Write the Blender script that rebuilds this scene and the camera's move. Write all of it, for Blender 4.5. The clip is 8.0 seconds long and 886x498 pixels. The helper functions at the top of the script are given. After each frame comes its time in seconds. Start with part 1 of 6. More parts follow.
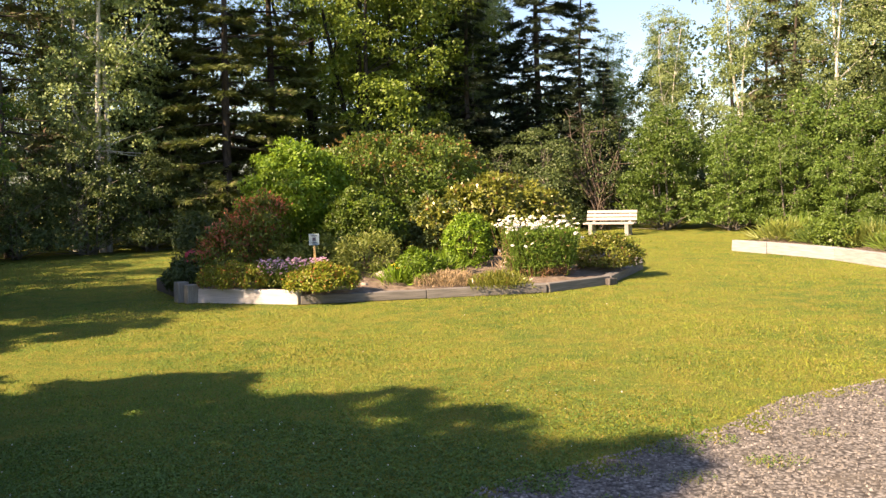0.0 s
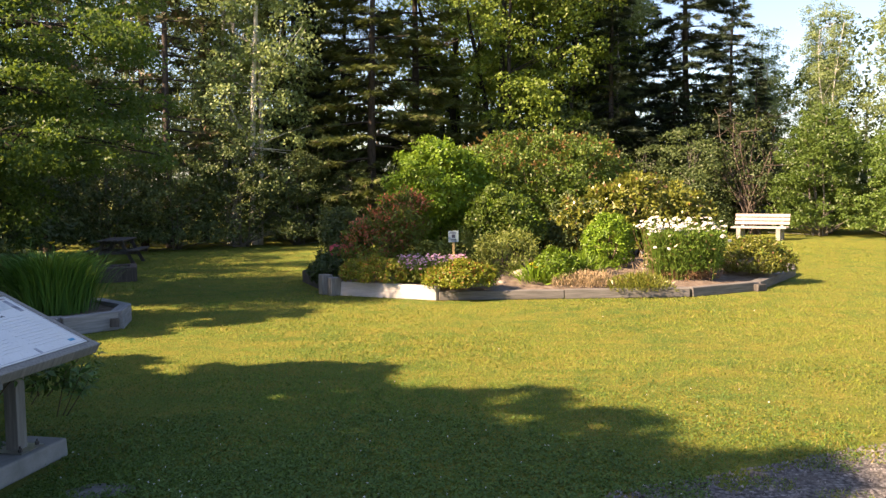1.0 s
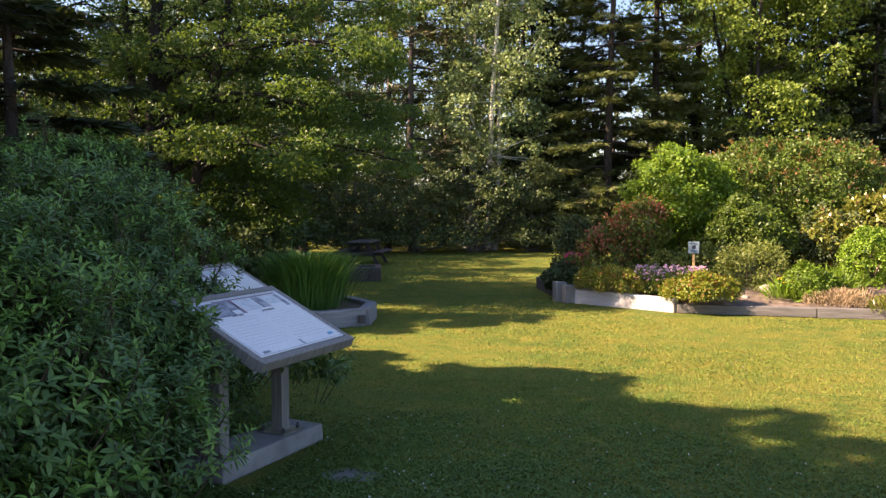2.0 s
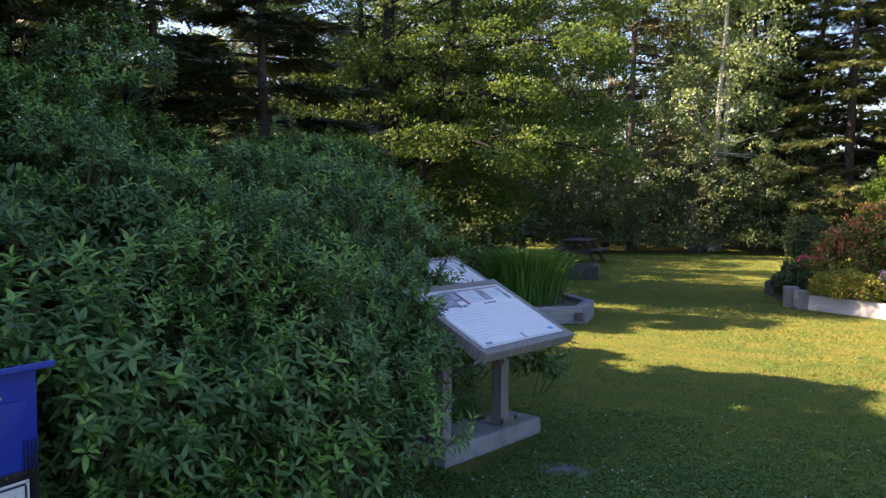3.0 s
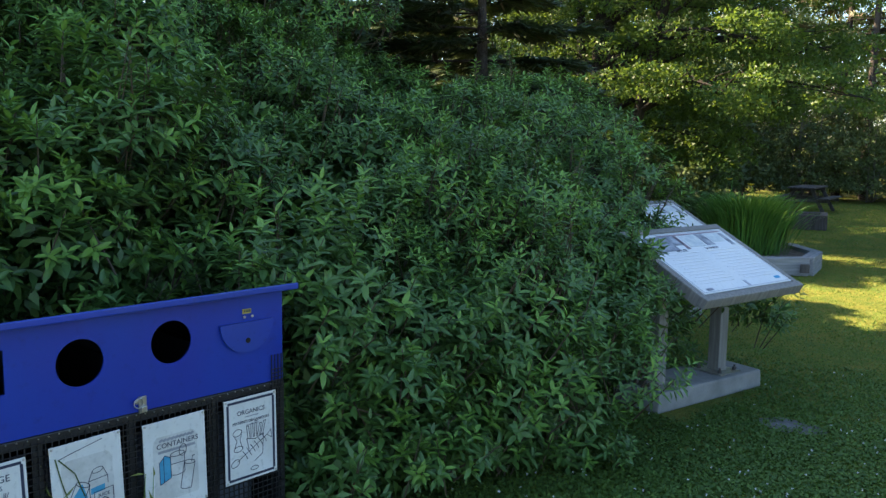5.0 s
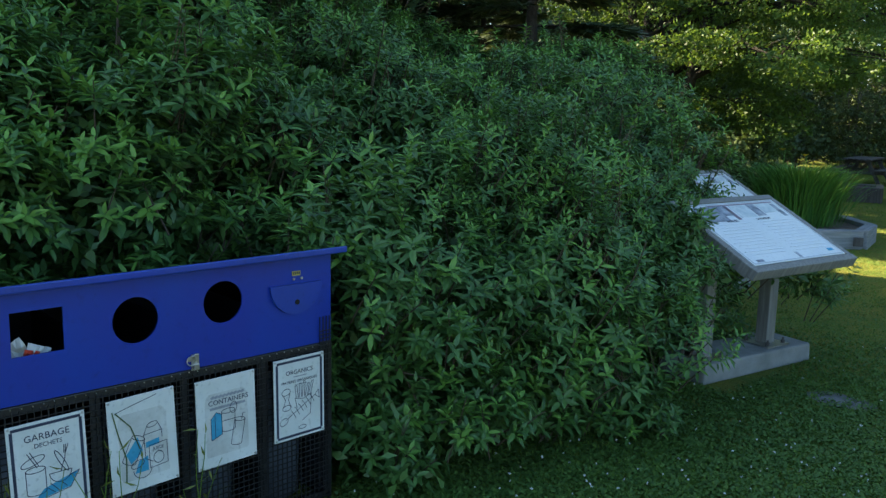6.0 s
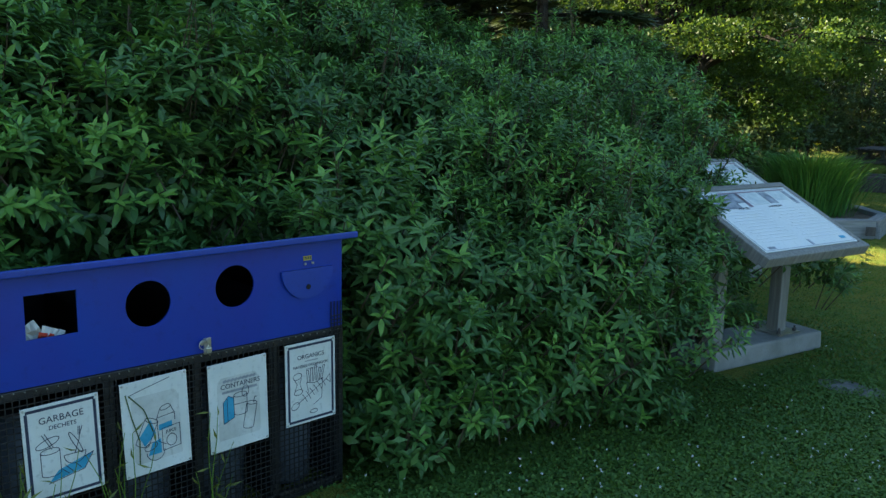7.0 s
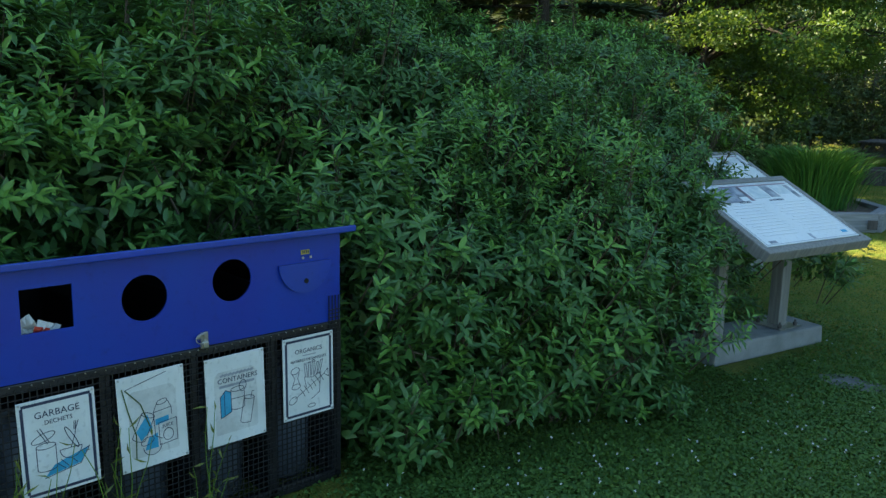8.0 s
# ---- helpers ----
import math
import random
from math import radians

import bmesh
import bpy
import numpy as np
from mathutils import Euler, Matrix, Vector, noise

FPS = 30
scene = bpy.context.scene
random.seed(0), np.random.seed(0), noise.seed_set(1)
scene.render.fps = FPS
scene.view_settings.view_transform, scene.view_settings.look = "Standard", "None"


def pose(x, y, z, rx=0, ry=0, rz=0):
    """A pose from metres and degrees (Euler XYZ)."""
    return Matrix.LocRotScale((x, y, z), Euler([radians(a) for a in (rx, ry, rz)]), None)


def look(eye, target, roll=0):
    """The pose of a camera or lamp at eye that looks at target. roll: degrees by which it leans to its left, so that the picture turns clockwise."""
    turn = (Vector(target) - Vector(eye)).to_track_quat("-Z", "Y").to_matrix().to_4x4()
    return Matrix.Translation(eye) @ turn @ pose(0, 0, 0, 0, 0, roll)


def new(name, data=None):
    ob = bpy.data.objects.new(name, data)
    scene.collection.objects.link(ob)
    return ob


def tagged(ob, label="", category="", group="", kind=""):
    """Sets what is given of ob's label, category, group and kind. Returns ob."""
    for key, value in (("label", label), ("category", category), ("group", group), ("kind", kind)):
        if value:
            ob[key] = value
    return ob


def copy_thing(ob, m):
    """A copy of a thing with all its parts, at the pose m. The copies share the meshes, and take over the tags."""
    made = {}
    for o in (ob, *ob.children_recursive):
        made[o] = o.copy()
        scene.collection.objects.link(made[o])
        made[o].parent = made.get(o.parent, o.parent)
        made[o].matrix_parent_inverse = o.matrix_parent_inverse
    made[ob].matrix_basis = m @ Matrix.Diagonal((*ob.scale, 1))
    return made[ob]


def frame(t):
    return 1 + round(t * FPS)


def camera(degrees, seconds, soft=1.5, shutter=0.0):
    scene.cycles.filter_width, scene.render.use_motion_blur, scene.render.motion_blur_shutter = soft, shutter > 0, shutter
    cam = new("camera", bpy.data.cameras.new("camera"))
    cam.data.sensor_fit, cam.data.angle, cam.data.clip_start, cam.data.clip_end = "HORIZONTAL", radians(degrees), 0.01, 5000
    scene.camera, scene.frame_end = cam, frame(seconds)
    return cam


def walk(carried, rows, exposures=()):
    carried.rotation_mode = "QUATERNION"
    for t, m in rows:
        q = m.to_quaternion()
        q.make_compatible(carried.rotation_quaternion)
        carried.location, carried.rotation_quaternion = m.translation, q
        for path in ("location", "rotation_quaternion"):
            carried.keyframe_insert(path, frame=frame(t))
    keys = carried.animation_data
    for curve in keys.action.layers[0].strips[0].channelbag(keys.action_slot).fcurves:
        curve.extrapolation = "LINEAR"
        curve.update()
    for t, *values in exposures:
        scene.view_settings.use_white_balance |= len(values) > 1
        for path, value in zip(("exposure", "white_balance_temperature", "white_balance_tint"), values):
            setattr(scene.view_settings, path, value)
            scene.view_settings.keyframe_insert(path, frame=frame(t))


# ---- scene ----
cam = camera(54.5, 8.0, soft=1.4)
PATH = [
    (0, (0.0, 0.0, 1.583), (0.328, 2.169, 1.421), -1.6),
    (0.5, (0.014, 0.015, 1.574), (0.249, 2.197, 1.412), -1.2),
    (1, (0.0, 0.011, 1.56), (-0.024, 2.206, 1.405), -0.8),
    (1.5, (-0.042, 0.003, 1.562), (-0.356, 2.176, 1.417), -0.4),
    (3, (-0.09, -0.078, 1.548), (-1.194, 1.821, 1.41), 0.4),
    (3.5, (-0.108, -0.098, 1.544), (-1.385, 1.685, 1.377), 0.5),
    (4, (-0.112, -0.112, 1.538), (-1.496, 1.586, 1.338), 0.5),
    (4.5, (-0.124, -0.118, 1.529), (-1.584, 1.51, 1.285), 0.6),
    (5, (-0.133, -0.124, 1.525), (-1.643, 1.449, 1.238), 0.8),
    (6.5, (-0.139, -0.144, 1.508), (-1.73, 1.323, 1.118), 1.3),
    (7, (-0.134, -0.146, 1.496), (-1.727, 1.319, 1.103), 1.2),
    (7.5, (-0.143, -0.139, 1.503), (-1.734, 1.324, 1.09), 1.3),
    (8, (-0.141, -0.125, 1.5), (-1.734, 1.335, 1.087), 1.3),
]
EXPOSURES = [(0, 1.75, 6650, 18), (1.5, 1.86, 6500, 22), (3.0, 2.04, 5980, 27), (3.5, 2.46, 6020, 18), (5.0, 2.4, 6020, 8), (6.5, 2.15, 5800, -5), (8.0, 2.28, 5950, -7)]
walk(cam, [(t, look(eye, target, roll)) for t, eye, target, roll in PATH], EXPOSURES)

# ---- sky and sun ----
SUN_AZIMUTH = radians(206)      # direction towards the sun, counter-clockwise from +x
SUN_HEIGHT = radians(36)
SUN_WAY = Vector((math.cos(SUN_AZIMUTH) * math.cos(SUN_HEIGHT), math.sin(SUN_AZIMUTH) * math.cos(SUN_HEIGHT), math.sin(SUN_HEIGHT)))
world = bpy.data.worlds.new("sky")
scene.world = world
world.use_nodes = True
sky = world.node_tree.nodes.new("ShaderNodeTexSky")
sky.sky_type = "NISHITA"
sky.sun_disc = False
sky.sun_elevation = SUN_HEIGHT
sky.sun_rotation = math.pi / 2 - SUN_AZIMUTH
sky.dust_density = 1.0
world.node_tree.links.new(sky.outputs[0], world.node_tree.nodes["Background"].inputs[0])
world.node_tree.nodes["Background"].inputs[1].default_value = 0.077
sun = new("sun", bpy.data.lights.new("sun", "SUN"))
sun.data.energy, sun.data.angle, sun.data.color = 5.5, radians(0.6), (1.0, 0.755, 0.46)
sun.matrix_world = look(SUN_WAY * 60, (0, 0, 0))

# ---- materials ----


def material(name, rough=0.7, metal=0.0, spec=0.3):
    m = bpy.data.materials.new(name)
    m.use_nodes = True
    b = m.node_tree.nodes["Principled BSDF"]
    b.inputs["Roughness"].default_value = rough
    b.inputs["Metallic"].default_value = metal
    b.inputs["Specular IOR Level"].default_value = spec
    return m, m.node_tree, b


def node(tree, kind, **settings):
    n = tree.nodes.new("ShaderNode" + kind)
    for key, value in settings.items():
        n.inputs[key].default_value = value
    return n


def mixed(tree, factor, a, b):
    """A colour mix; a and b are colours or sockets."""
    n = tree.nodes.new("ShaderNodeMix")
    n.data_type = "RGBA"
    tree.links.new(factor, n.inputs[0])
    for socket, value in ((n.inputs[6], a), (n.inputs[7], b)):
        if isinstance(value, tuple):
            socket.default_value = (*value, 1)
        else:
            tree.links.new(value, socket)
    return n.outputs[2]


def spread(tree, socket, low, high):
    n = tree.nodes.new("ShaderNodeMapRange")
    n.inputs[1].default_value, n.inputs[2].default_value = low, high
    tree.links.new(socket, n.inputs[0])
    return n.outputs[0]


def noise_of(tree, scale, detail=4.0, stretch=None, rough=0.6):
    co = tree.nodes.new("ShaderNodeTexCoord")
    socket = co.outputs["Object"]
    if stretch:
        mp = tree.nodes.new("ShaderNodeMapping")
        mp.inputs["Scale"].default_value = stretch
        tree.links.new(socket, mp.inputs[0])
        socket = mp.outputs[0]
    n = node(tree, "TexNoise", Scale=scale, Detail=detail, Roughness=rough)
    tree.links.new(socket, n.inputs["Vector"])
    return n.outputs[0]


def bump(tree, bsdf, height, strength, distance):
    n = node(tree, "Bump", Strength=strength, Distance=distance)
    tree.links.new(height, n.inputs["Height"])
    tree.links.new(n.outputs[0], bsdf.inputs["Normal"])


def plain(name, a, b, scale=8.0, rough=0.7, metal=0.0, spec=0.3, stretch=None, relief=0.2, depth=0.004, fine=60.0):
    """Two colours mixed by a coarse noise with a fine grain on top."""
    m, tree, bsdf = material(name, rough, metal, spec)
    coarse = noise_of(tree, scale, 5, stretch)
    grain = noise_of(tree, fine, 3, stretch)
    col = mixed(tree, spread(tree, coarse, 0.35, 0.68), a, b)
    dark = tuple(0.72 * (x + y) / 2 for x, y in zip(a, b))
    col = mixed(tree, spread(tree, grain, 0.56, 0.8), col, dark)
    tree.links.new(col, bsdf.inputs["Base Color"])
    bump(tree, bsdf, grain, relief, depth)
    return m


def foliage(name, dark, light, rough=0.45, glow=0.35, patch=0.6, odd=None, odd_share=0.0, spec=0.4):
    """Leaves: each one its own shade between dark and light, patches over the crown, light shining through."""
    m, tree, bsdf = material(name, rough, 0, spec)
    geo = tree.nodes.new("ShaderNodeNewGeometry")
    info = tree.nodes.new("ShaderNodeObjectInfo")
    island = geo.outputs["Random Per Island"]
    col = mixed(tree, island, dark, light)
    middle = tuple(0.5 * a + 0.45 * b for a, b in zip(dark, light))
    big = spread(tree, noise_of(tree, patch, 2), 0.35, 0.7)
    half = tree.nodes.new("ShaderNodeMath")
    half.operation = "MULTIPLY"
    half.inputs[1].default_value = 0.6
    tree.links.new(big, half.inputs[0])
    col = mixed(tree, half.outputs[0], col, middle)
    if odd:
        gate = tree.nodes.new("ShaderNodeMath")
        gate.operation = "LESS_THAN"
        gate.inputs[1].default_value = odd_share
        white = tree.nodes.new("ShaderNodeTexWhiteNoise")
        white.noise_dimensions = "1D"
        tree.links.new(island, white.inputs["W"])
        tree.links.new(white.outputs[0], gate.inputs[0])
        col = mixed(tree, gate.outputs[0], col, odd)
    hue = tree.nodes.new("ShaderNodeHueSaturation")
    shift = tree.nodes.new("ShaderNodeMapRange")
    shift.inputs[3].default_value, shift.inputs[4].default_value = 0.8, 1.2
    tree.links.new(info.outputs["Random"], shift.inputs[0])
    tree.links.new(shift.outputs[0], hue.inputs["Value"])
    tree.links.new(col, hue.inputs["Color"])
    tree.links.new(hue.outputs[0], bsdf.inputs["Base Color"])
    through_leaf = tree.nodes.new("ShaderNodeBsdfTranslucent")
    warm = mixed(tree, spread(tree, island, -1, 3), hue.outputs[0], (0.3, 0.4, 0.04))
    tree.links.new(warm, through_leaf.inputs[0])
    mix = tree.nodes.new("ShaderNodeMixShader")
    mix.inputs[0].default_value = glow * 0.75
    tree.links.new(bsdf.outputs[0], mix.inputs[1])
    tree.links.new(through_leaf.outputs[0], mix.inputs[2])
    tree.links.new(mix.outputs[0], tree.nodes["Material Output"].inputs["Surface"])
    return m


def lawn_material():
    m, tree, bsdf = material("mown_grass", 0.85, 0, 0.15)
    a = spread(tree, noise_of(tree, 0.35, 4), 0.35, 0.68)
    b = spread(tree, noise_of(tree, 2.6, 5), 0.4, 0.66)
    c = noise_of(tree, 55, 4, None, 0.75)
    d = noise_of(tree, 16, 4, (1, 1, 1), 0.7)
    col = mixed(tree, a, (0.085, 0.145, 0.026), (0.2, 0.225, 0.036))
    col = mixed(tree, b, col, (0.23, 0.21, 0.038))
    col = mixed(tree, spread(tree, c, 0.5, 0.72), col, (0.035, 0.055, 0.008))
    col = mixed(tree, spread(tree, d, 0.58, 0.75), col, (0.33, 0.285, 0.06))
    tree.links.new(col, bsdf.inputs["Base Color"])
    bump(tree, bsdf, c, 1.0, 0.03)
    return m


def gravel_material():
    m, tree, bsdf = material("crushed_gravel", 0.9, 0, 0.2)
    co = tree.nodes.new("ShaderNodeTexCoord")
    v = node(tree, "TexVoronoi", Scale=36.0)
    tree.links.new(co.outputs["Object"], v.inputs["Vector"])
    sep = tree.nodes.new("ShaderNodeSeparateColor")
    tree.links.new(v.outputs["Color"], sep.inputs[0])
    col = mixed(tree, sep.outputs[0], (0.10, 0.095, 0.092), (0.31, 0.295, 0.285))
    col = mixed(tree, spread(tree, v.outputs["Distance"], 0.25, 0.75), col, (0.046, 0.042, 0.040))
    col = mixed(tree, spread(tree, noise_of(tree, 1.4, 4), 0.5, 0.75), col, (0.107, 0.096, 0.083))
    tree.links.new(col, bsdf.inputs["Base Color"])
    bump(tree, bsdf, v.outputs["Distance"], -1.0, 0.012)
    return m


LAWN = lawn_material()
GRAVEL = gravel_material()
BLADE = foliage("grass_blades", (0.088, 0.148, 0.025), (0.31, 0.33, 0.042), 0.6, 0.28, 0.5, (0.34, 0.28, 0.09), 0.1, 0.2)
# lush blades, with the greener tone of shaded grass put into the colour
BLADE_SHADE = foliage("lush_shade_green_blades", (0.062, 0.128, 0.024), (0.175, 0.27, 0.042), 0.6, 0.28, 0.5, (0.2, 0.25, 0.08), 0.06, 0.2)
CLOVER = foliage("clover_leaf", (0.06, 0.132, 0.026), (0.155, 0.26, 0.046), 0.6, 0.3)
PETAL_WHITE = plain("white_petal", (0.58, 0.58, 0.56), (0.70, 0.70, 0.68), 20, 0.6)
SOIL = plain("bark_mulch_soil", (0.11, 0.082, 0.062), (0.235, 0.185, 0.148), 9, 0.95, relief=0.9, depth=0.02, fine=45)
TIMBER = plain("weathered_grey_timber", (0.11, 0.104, 0.1), (0.20, 0.19, 0.184), 3, 0.85, stretch=(1, 14, 14), relief=0.5, depth=0.004, fine=22)
TIMBER_GREY = plain("silver_grey_timber", (0.2, 0.205, 0.22), (0.33, 0.335, 0.35), 3, 0.85, stretch=(1, 14, 14), relief=0.5, depth=0.004, fine=22)
# pale copy of the timber, for the run that faces the sun
TIMBER_PALE = plain("sunlit_pale_timber", (0.42, 0.405, 0.405), (0.56, 0.54, 0.54), 3, 0.8, stretch=(1, 14, 14), relief=0.4, depth=0.003, fine=22)
# dark copy of the timber, also used for the things standing in shade
TIMBER_DARK = plain("dark_timber", (0.05, 0.046, 0.045), (0.115, 0.105, 0.10), 4, 0.85, stretch=(8, 8, 1), relief=0.5, depth=0.004, fine=22)
POST_WOOD = plain("grey_treated_post", (0.175, 0.17, 0.155), (0.28, 0.27, 0.25), 4, 0.8, stretch=(14, 14, 1), relief=0.4, depth=0.003, fine=24)
BENCH_WOOD = plain("bleached_bench_slat", (0.33, 0.29, 0.28), (0.45, 0.405, 0.39), 4, 0.75, stretch=(1, 14, 14), relief=0.3, depth=0.003, fine=24)
STAKE = plain("raw_pine_stake", (0.50, 0.34, 0.13), (0.60, 0.43, 0.2), 6, 0.7, stretch=(14, 14, 1))
CONCRETE = plain("cast_concrete", (0.20, 0.2, 0.19), (0.33, 0.325, 0.315), 4, 0.9, relief=0.35, depth=0.004, fine=90)
ROCK = plain("field_stone", (0.28, 0.24, 0.20), (0.46, 0.40, 0.33), 6, 0.9, relief=0.7, depth=0.01, fine=30)
BARE_GROUND = plain("grey_bare_ground", (0.09, 0.092, 0.08), (0.21, 0.2, 0.19), 14, 0.95, relief=0.6, depth=0.01, fine=40)
BARK = plain("conifer_bark", (0.035, 0.029, 0.025), (0.085, 0.07, 0.06), 6, 0.95, stretch=(3, 3, 1), relief=0.9, depth=0.02, fine=20)
# maple bark darkened in colour so the trunks look backlit
BACKLIT_BARK = plain("backlit_maple_bark", (0.022, 0.019, 0.016), (0.05, 0.043, 0.037), 5, 0.95, stretch=(3, 3, 1), relief=0.8, depth=0.015, fine=20)
BARK_GREY = plain("grey_bark", (0.10, 0.09, 0.08), (0.2, 0.185, 0.165), 5, 0.95, stretch=(3, 3, 1), relief=0.8, depth=0.015, fine=20)
BIRCH_BARK = plain("white_birch_bark", (0.42, 0.40, 0.36), (0.62, 0.60, 0.56), 4, 0.7, stretch=(1, 1, 5), relief=0.3, depth=0.006, fine=14)
TWIG = plain("dry_twig", (0.07, 0.055, 0.045), (0.14, 0.11, 0.095), 9, 0.9)
STEM = plain("brown_shrub_stem", (0.06, 0.045, 0.03), (0.12, 0.09, 0.06), 9, 0.8)
BLUE = plain("blue_moulded_plastic", (0.009, 0.04, 0.34), (0.014, 0.03, 0.30), 3.5, 0.42, spec=0.45, relief=0.08, depth=0.002, fine=30)
BLUE_EDGE = plain("blue_lid_edge", (0.015, 0.045, 0.36), (0.02, 0.05, 0.30), 3, 0.38, spec=0.5, relief=0.06, depth=0.002)
BLACK = plain("black_plastic", (0.006, 0.006, 0.008), (0.014, 0.014, 0.017), 4, 0.5)
WIRE = plain("black_coated_wire", (0.008, 0.008, 0.009), (0.02, 0.02, 0.022), 30, 0.45, spec=0.5)
BARREL = plain("dark_navy_barrel", (0.085, 0.1, 0.135), (0.13, 0.15, 0.19), 3, 0.4, spec=0.5)
STEEL = plain("galvanised_steel", (0.42, 0.41, 0.38), (0.58, 0.57, 0.52), 20, 0.38, 0.9)
BRASS = plain("yellow_sticker", (0.45, 0.36, 0.05), (0.55, 0.46, 0.1), 20, 0.5)
PAPER = plain("weathered_white_sign", (0.62, 0.63, 0.60), (0.74, 0.745, 0.72), 5, 0.5, relief=0.05, depth=0.001)
PAPER_STAIN = plain("stained_sign_paper", (0.50, 0.50, 0.47), (0.68, 0.68, 0.65), 9, 0.65, relief=0.1, depth=0.001)
INK = plain("faded_navy_ink", (0.025, 0.03, 0.06), (0.05, 0.055, 0.09), 25, 0.6, relief=0.0)
INK_BLUE = plain("light_blue_ink", (0.06, 0.28, 0.46), (0.10, 0.36, 0.55), 14, 0.6, relief=0.0)
INK_GREY = plain("faded_grey_ink", (0.26, 0.27, 0.30), (0.38, 0.39, 0.42), 20, 0.6, relief=0.0)
INK_FAINT = plain("faint_small_print", (0.63, 0.645, 0.65), (0.69, 0.70, 0.70), 60, 0.3, spec=0.5, relief=0.0)
PRINT = plain("glossy_panel_print", (0.70, 0.71, 0.70), (0.76, 0.77, 0.76), 2, 0.25, spec=0.5, relief=0.0)
PHOTO = plain("printed_photograph", (0.08, 0.09, 0.13), (0.40, 0.42, 0.46), 22, 0.3, spec=0.5, relief=0.0, fine=50)
PHOTO_RED = plain("printed_maroon_band", (0.17, 0.10, 0.13), (0.25, 0.17, 0.20), 12, 0.3, spec=0.5, relief=0.0)
PHOTO_PALE = plain("printed_map", (0.45, 0.50, 0.52), (0.66, 0.68, 0.66), 24, 0.3, spec=0.5, relief=0.0, fine=80)
RED = plain("red_wrapper", (0.5, 0.03, 0.02), (0.55, 0.1, 0.05), 20, 0.5)
SIGN_PLATE = plain("pale_blue_grey_plate", (0.19, 0.27, 0.33), (0.26, 0.34, 0.40), 12, 0.5, relief=0.05)

PEBBLE = foliage("grey_pebble", (0.085, 0.078, 0.076), (0.265, 0.247, 0.238), 0.85, 0.02, 1.0, (0.34, 0.31, 0.30), 0.08, 0.2)

HEDGE_LEAF = foliage("dark_hedge_leaf", (0.046, 0.106, 0.027), (0.125, 0.24, 0.052), 0.42, 0.25, 1.2, (0.09, 0.16, 0.035), 0.12, 0.5)
HEDGE_TIP = foliage("young_hedge_leaf", (0.14, 0.285, 0.05), (0.25, 0.44, 0.078), 0.4, 0.35, 1.5)
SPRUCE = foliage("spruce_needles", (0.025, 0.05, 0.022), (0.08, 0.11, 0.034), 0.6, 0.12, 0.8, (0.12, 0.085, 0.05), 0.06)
# copies of the needle colour: a lit olive one and a near-black one
SPRUCE_LIT = foliage("lit_olive_fir_needles", (0.055, 0.082, 0.026), (0.155, 0.18, 0.045), 0.6, 0.15, 0.8, (0.11, 0.085, 0.05), 0.06)
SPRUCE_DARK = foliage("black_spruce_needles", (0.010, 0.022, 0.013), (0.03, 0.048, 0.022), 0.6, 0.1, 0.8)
PINE = foliage("grey_pine_needles", (0.06, 0.075, 0.035), (0.13, 0.14, 0.055), 0.6, 0.12, 0.8, (0.16, 0.11, 0.075), 0.25)
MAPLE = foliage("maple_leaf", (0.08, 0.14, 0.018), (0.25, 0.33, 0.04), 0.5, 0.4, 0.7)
# two darker copies of the maple leaf, with the wood's shade in their colour
MAPLE_SHADED = foliage("shaded_maple_leaf", (0.032, 0.07, 0.014), (0.085, 0.145, 0.024), 0.5, 0.4, 0.7)
MAPLE_SHADED_THIN = foliage("shaded_thin_maple_leaf", (0.026, 0.064, 0.014), (0.085, 0.148, 0.025), 0.5, 0.6, 0.7)
BIRCH = foliage("birch_leaf", (0.12, 0.18, 0.064), (0.29, 0.355, 0.135), 0.5, 0.38, 0.7)
ALDER = foliage("alder_leaf", (0.055, 0.11, 0.02), (0.15, 0.225, 0.042), 0.45, 0.35, 0.8)
UNDER = foliage("understorey_leaf", (0.036, 0.064, 0.022), (0.11, 0.148, 0.044), 0.55, 0.2, 0.7)
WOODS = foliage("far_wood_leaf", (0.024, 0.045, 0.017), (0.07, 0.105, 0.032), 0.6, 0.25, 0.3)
SHRUB_BRIGHT = foliage("bright_shrub_leaf", (0.085, 0.17, 0.013), (0.19, 0.29, 0.022), 0.45, 0.4, 1.4)
SHRUB_MID = foliage("green_shrub_leaf", (0.075, 0.135, 0.018), (0.16, 0.225, 0.035), 0.45, 0.35, 1.4)
SHRUB_BIG = foliage("weigela_leaf", (0.065, 0.125, 0.018), (0.155, 0.225, 0.035), 0.45, 0.36, 1.4, (0.25, 0.12, 0.06), 0.03)
SHRUB_TIP = foliage("reddish_shoot_tip", (0.14, 0.075, 0.03), (0.22, 0.14, 0.045), 0.5, 0.35)
RHODO = foliage("olive_rhododendron_leaf", (0.10, 0.125, 0.018), (0.22, 0.225, 0.035), 0.35, 0.25, 1.6, (0.2, 0.11, 0.045), 0.05, 0.5)
AZALEA = foliage("azalea_leaf", (0.09, 0.14, 0.018), (0.23, 0.25, 0.033), 0.45, 0.3, 1.6, (0.28, 0.07, 0.04), 0.12)
RED_LEAF = foliage("red_azalea_leaf", (0.48, 0.09, 0.07), (0.66, 0.27, 0.14), 0.45, 0.3, 2)
BOX = foliage("boxwood_leaf", (0.10, 0.19, 0.012), (0.19, 0.30, 0.02), 0.45, 0.35, 2)
SEDUM = foliage("yellow_spurge_leaf", (0.10, 0.15, 0.012), (0.26, 0.275, 0.022), 0.5, 0.3, 2, (0.3, 0.1, 0.03), 0.12)
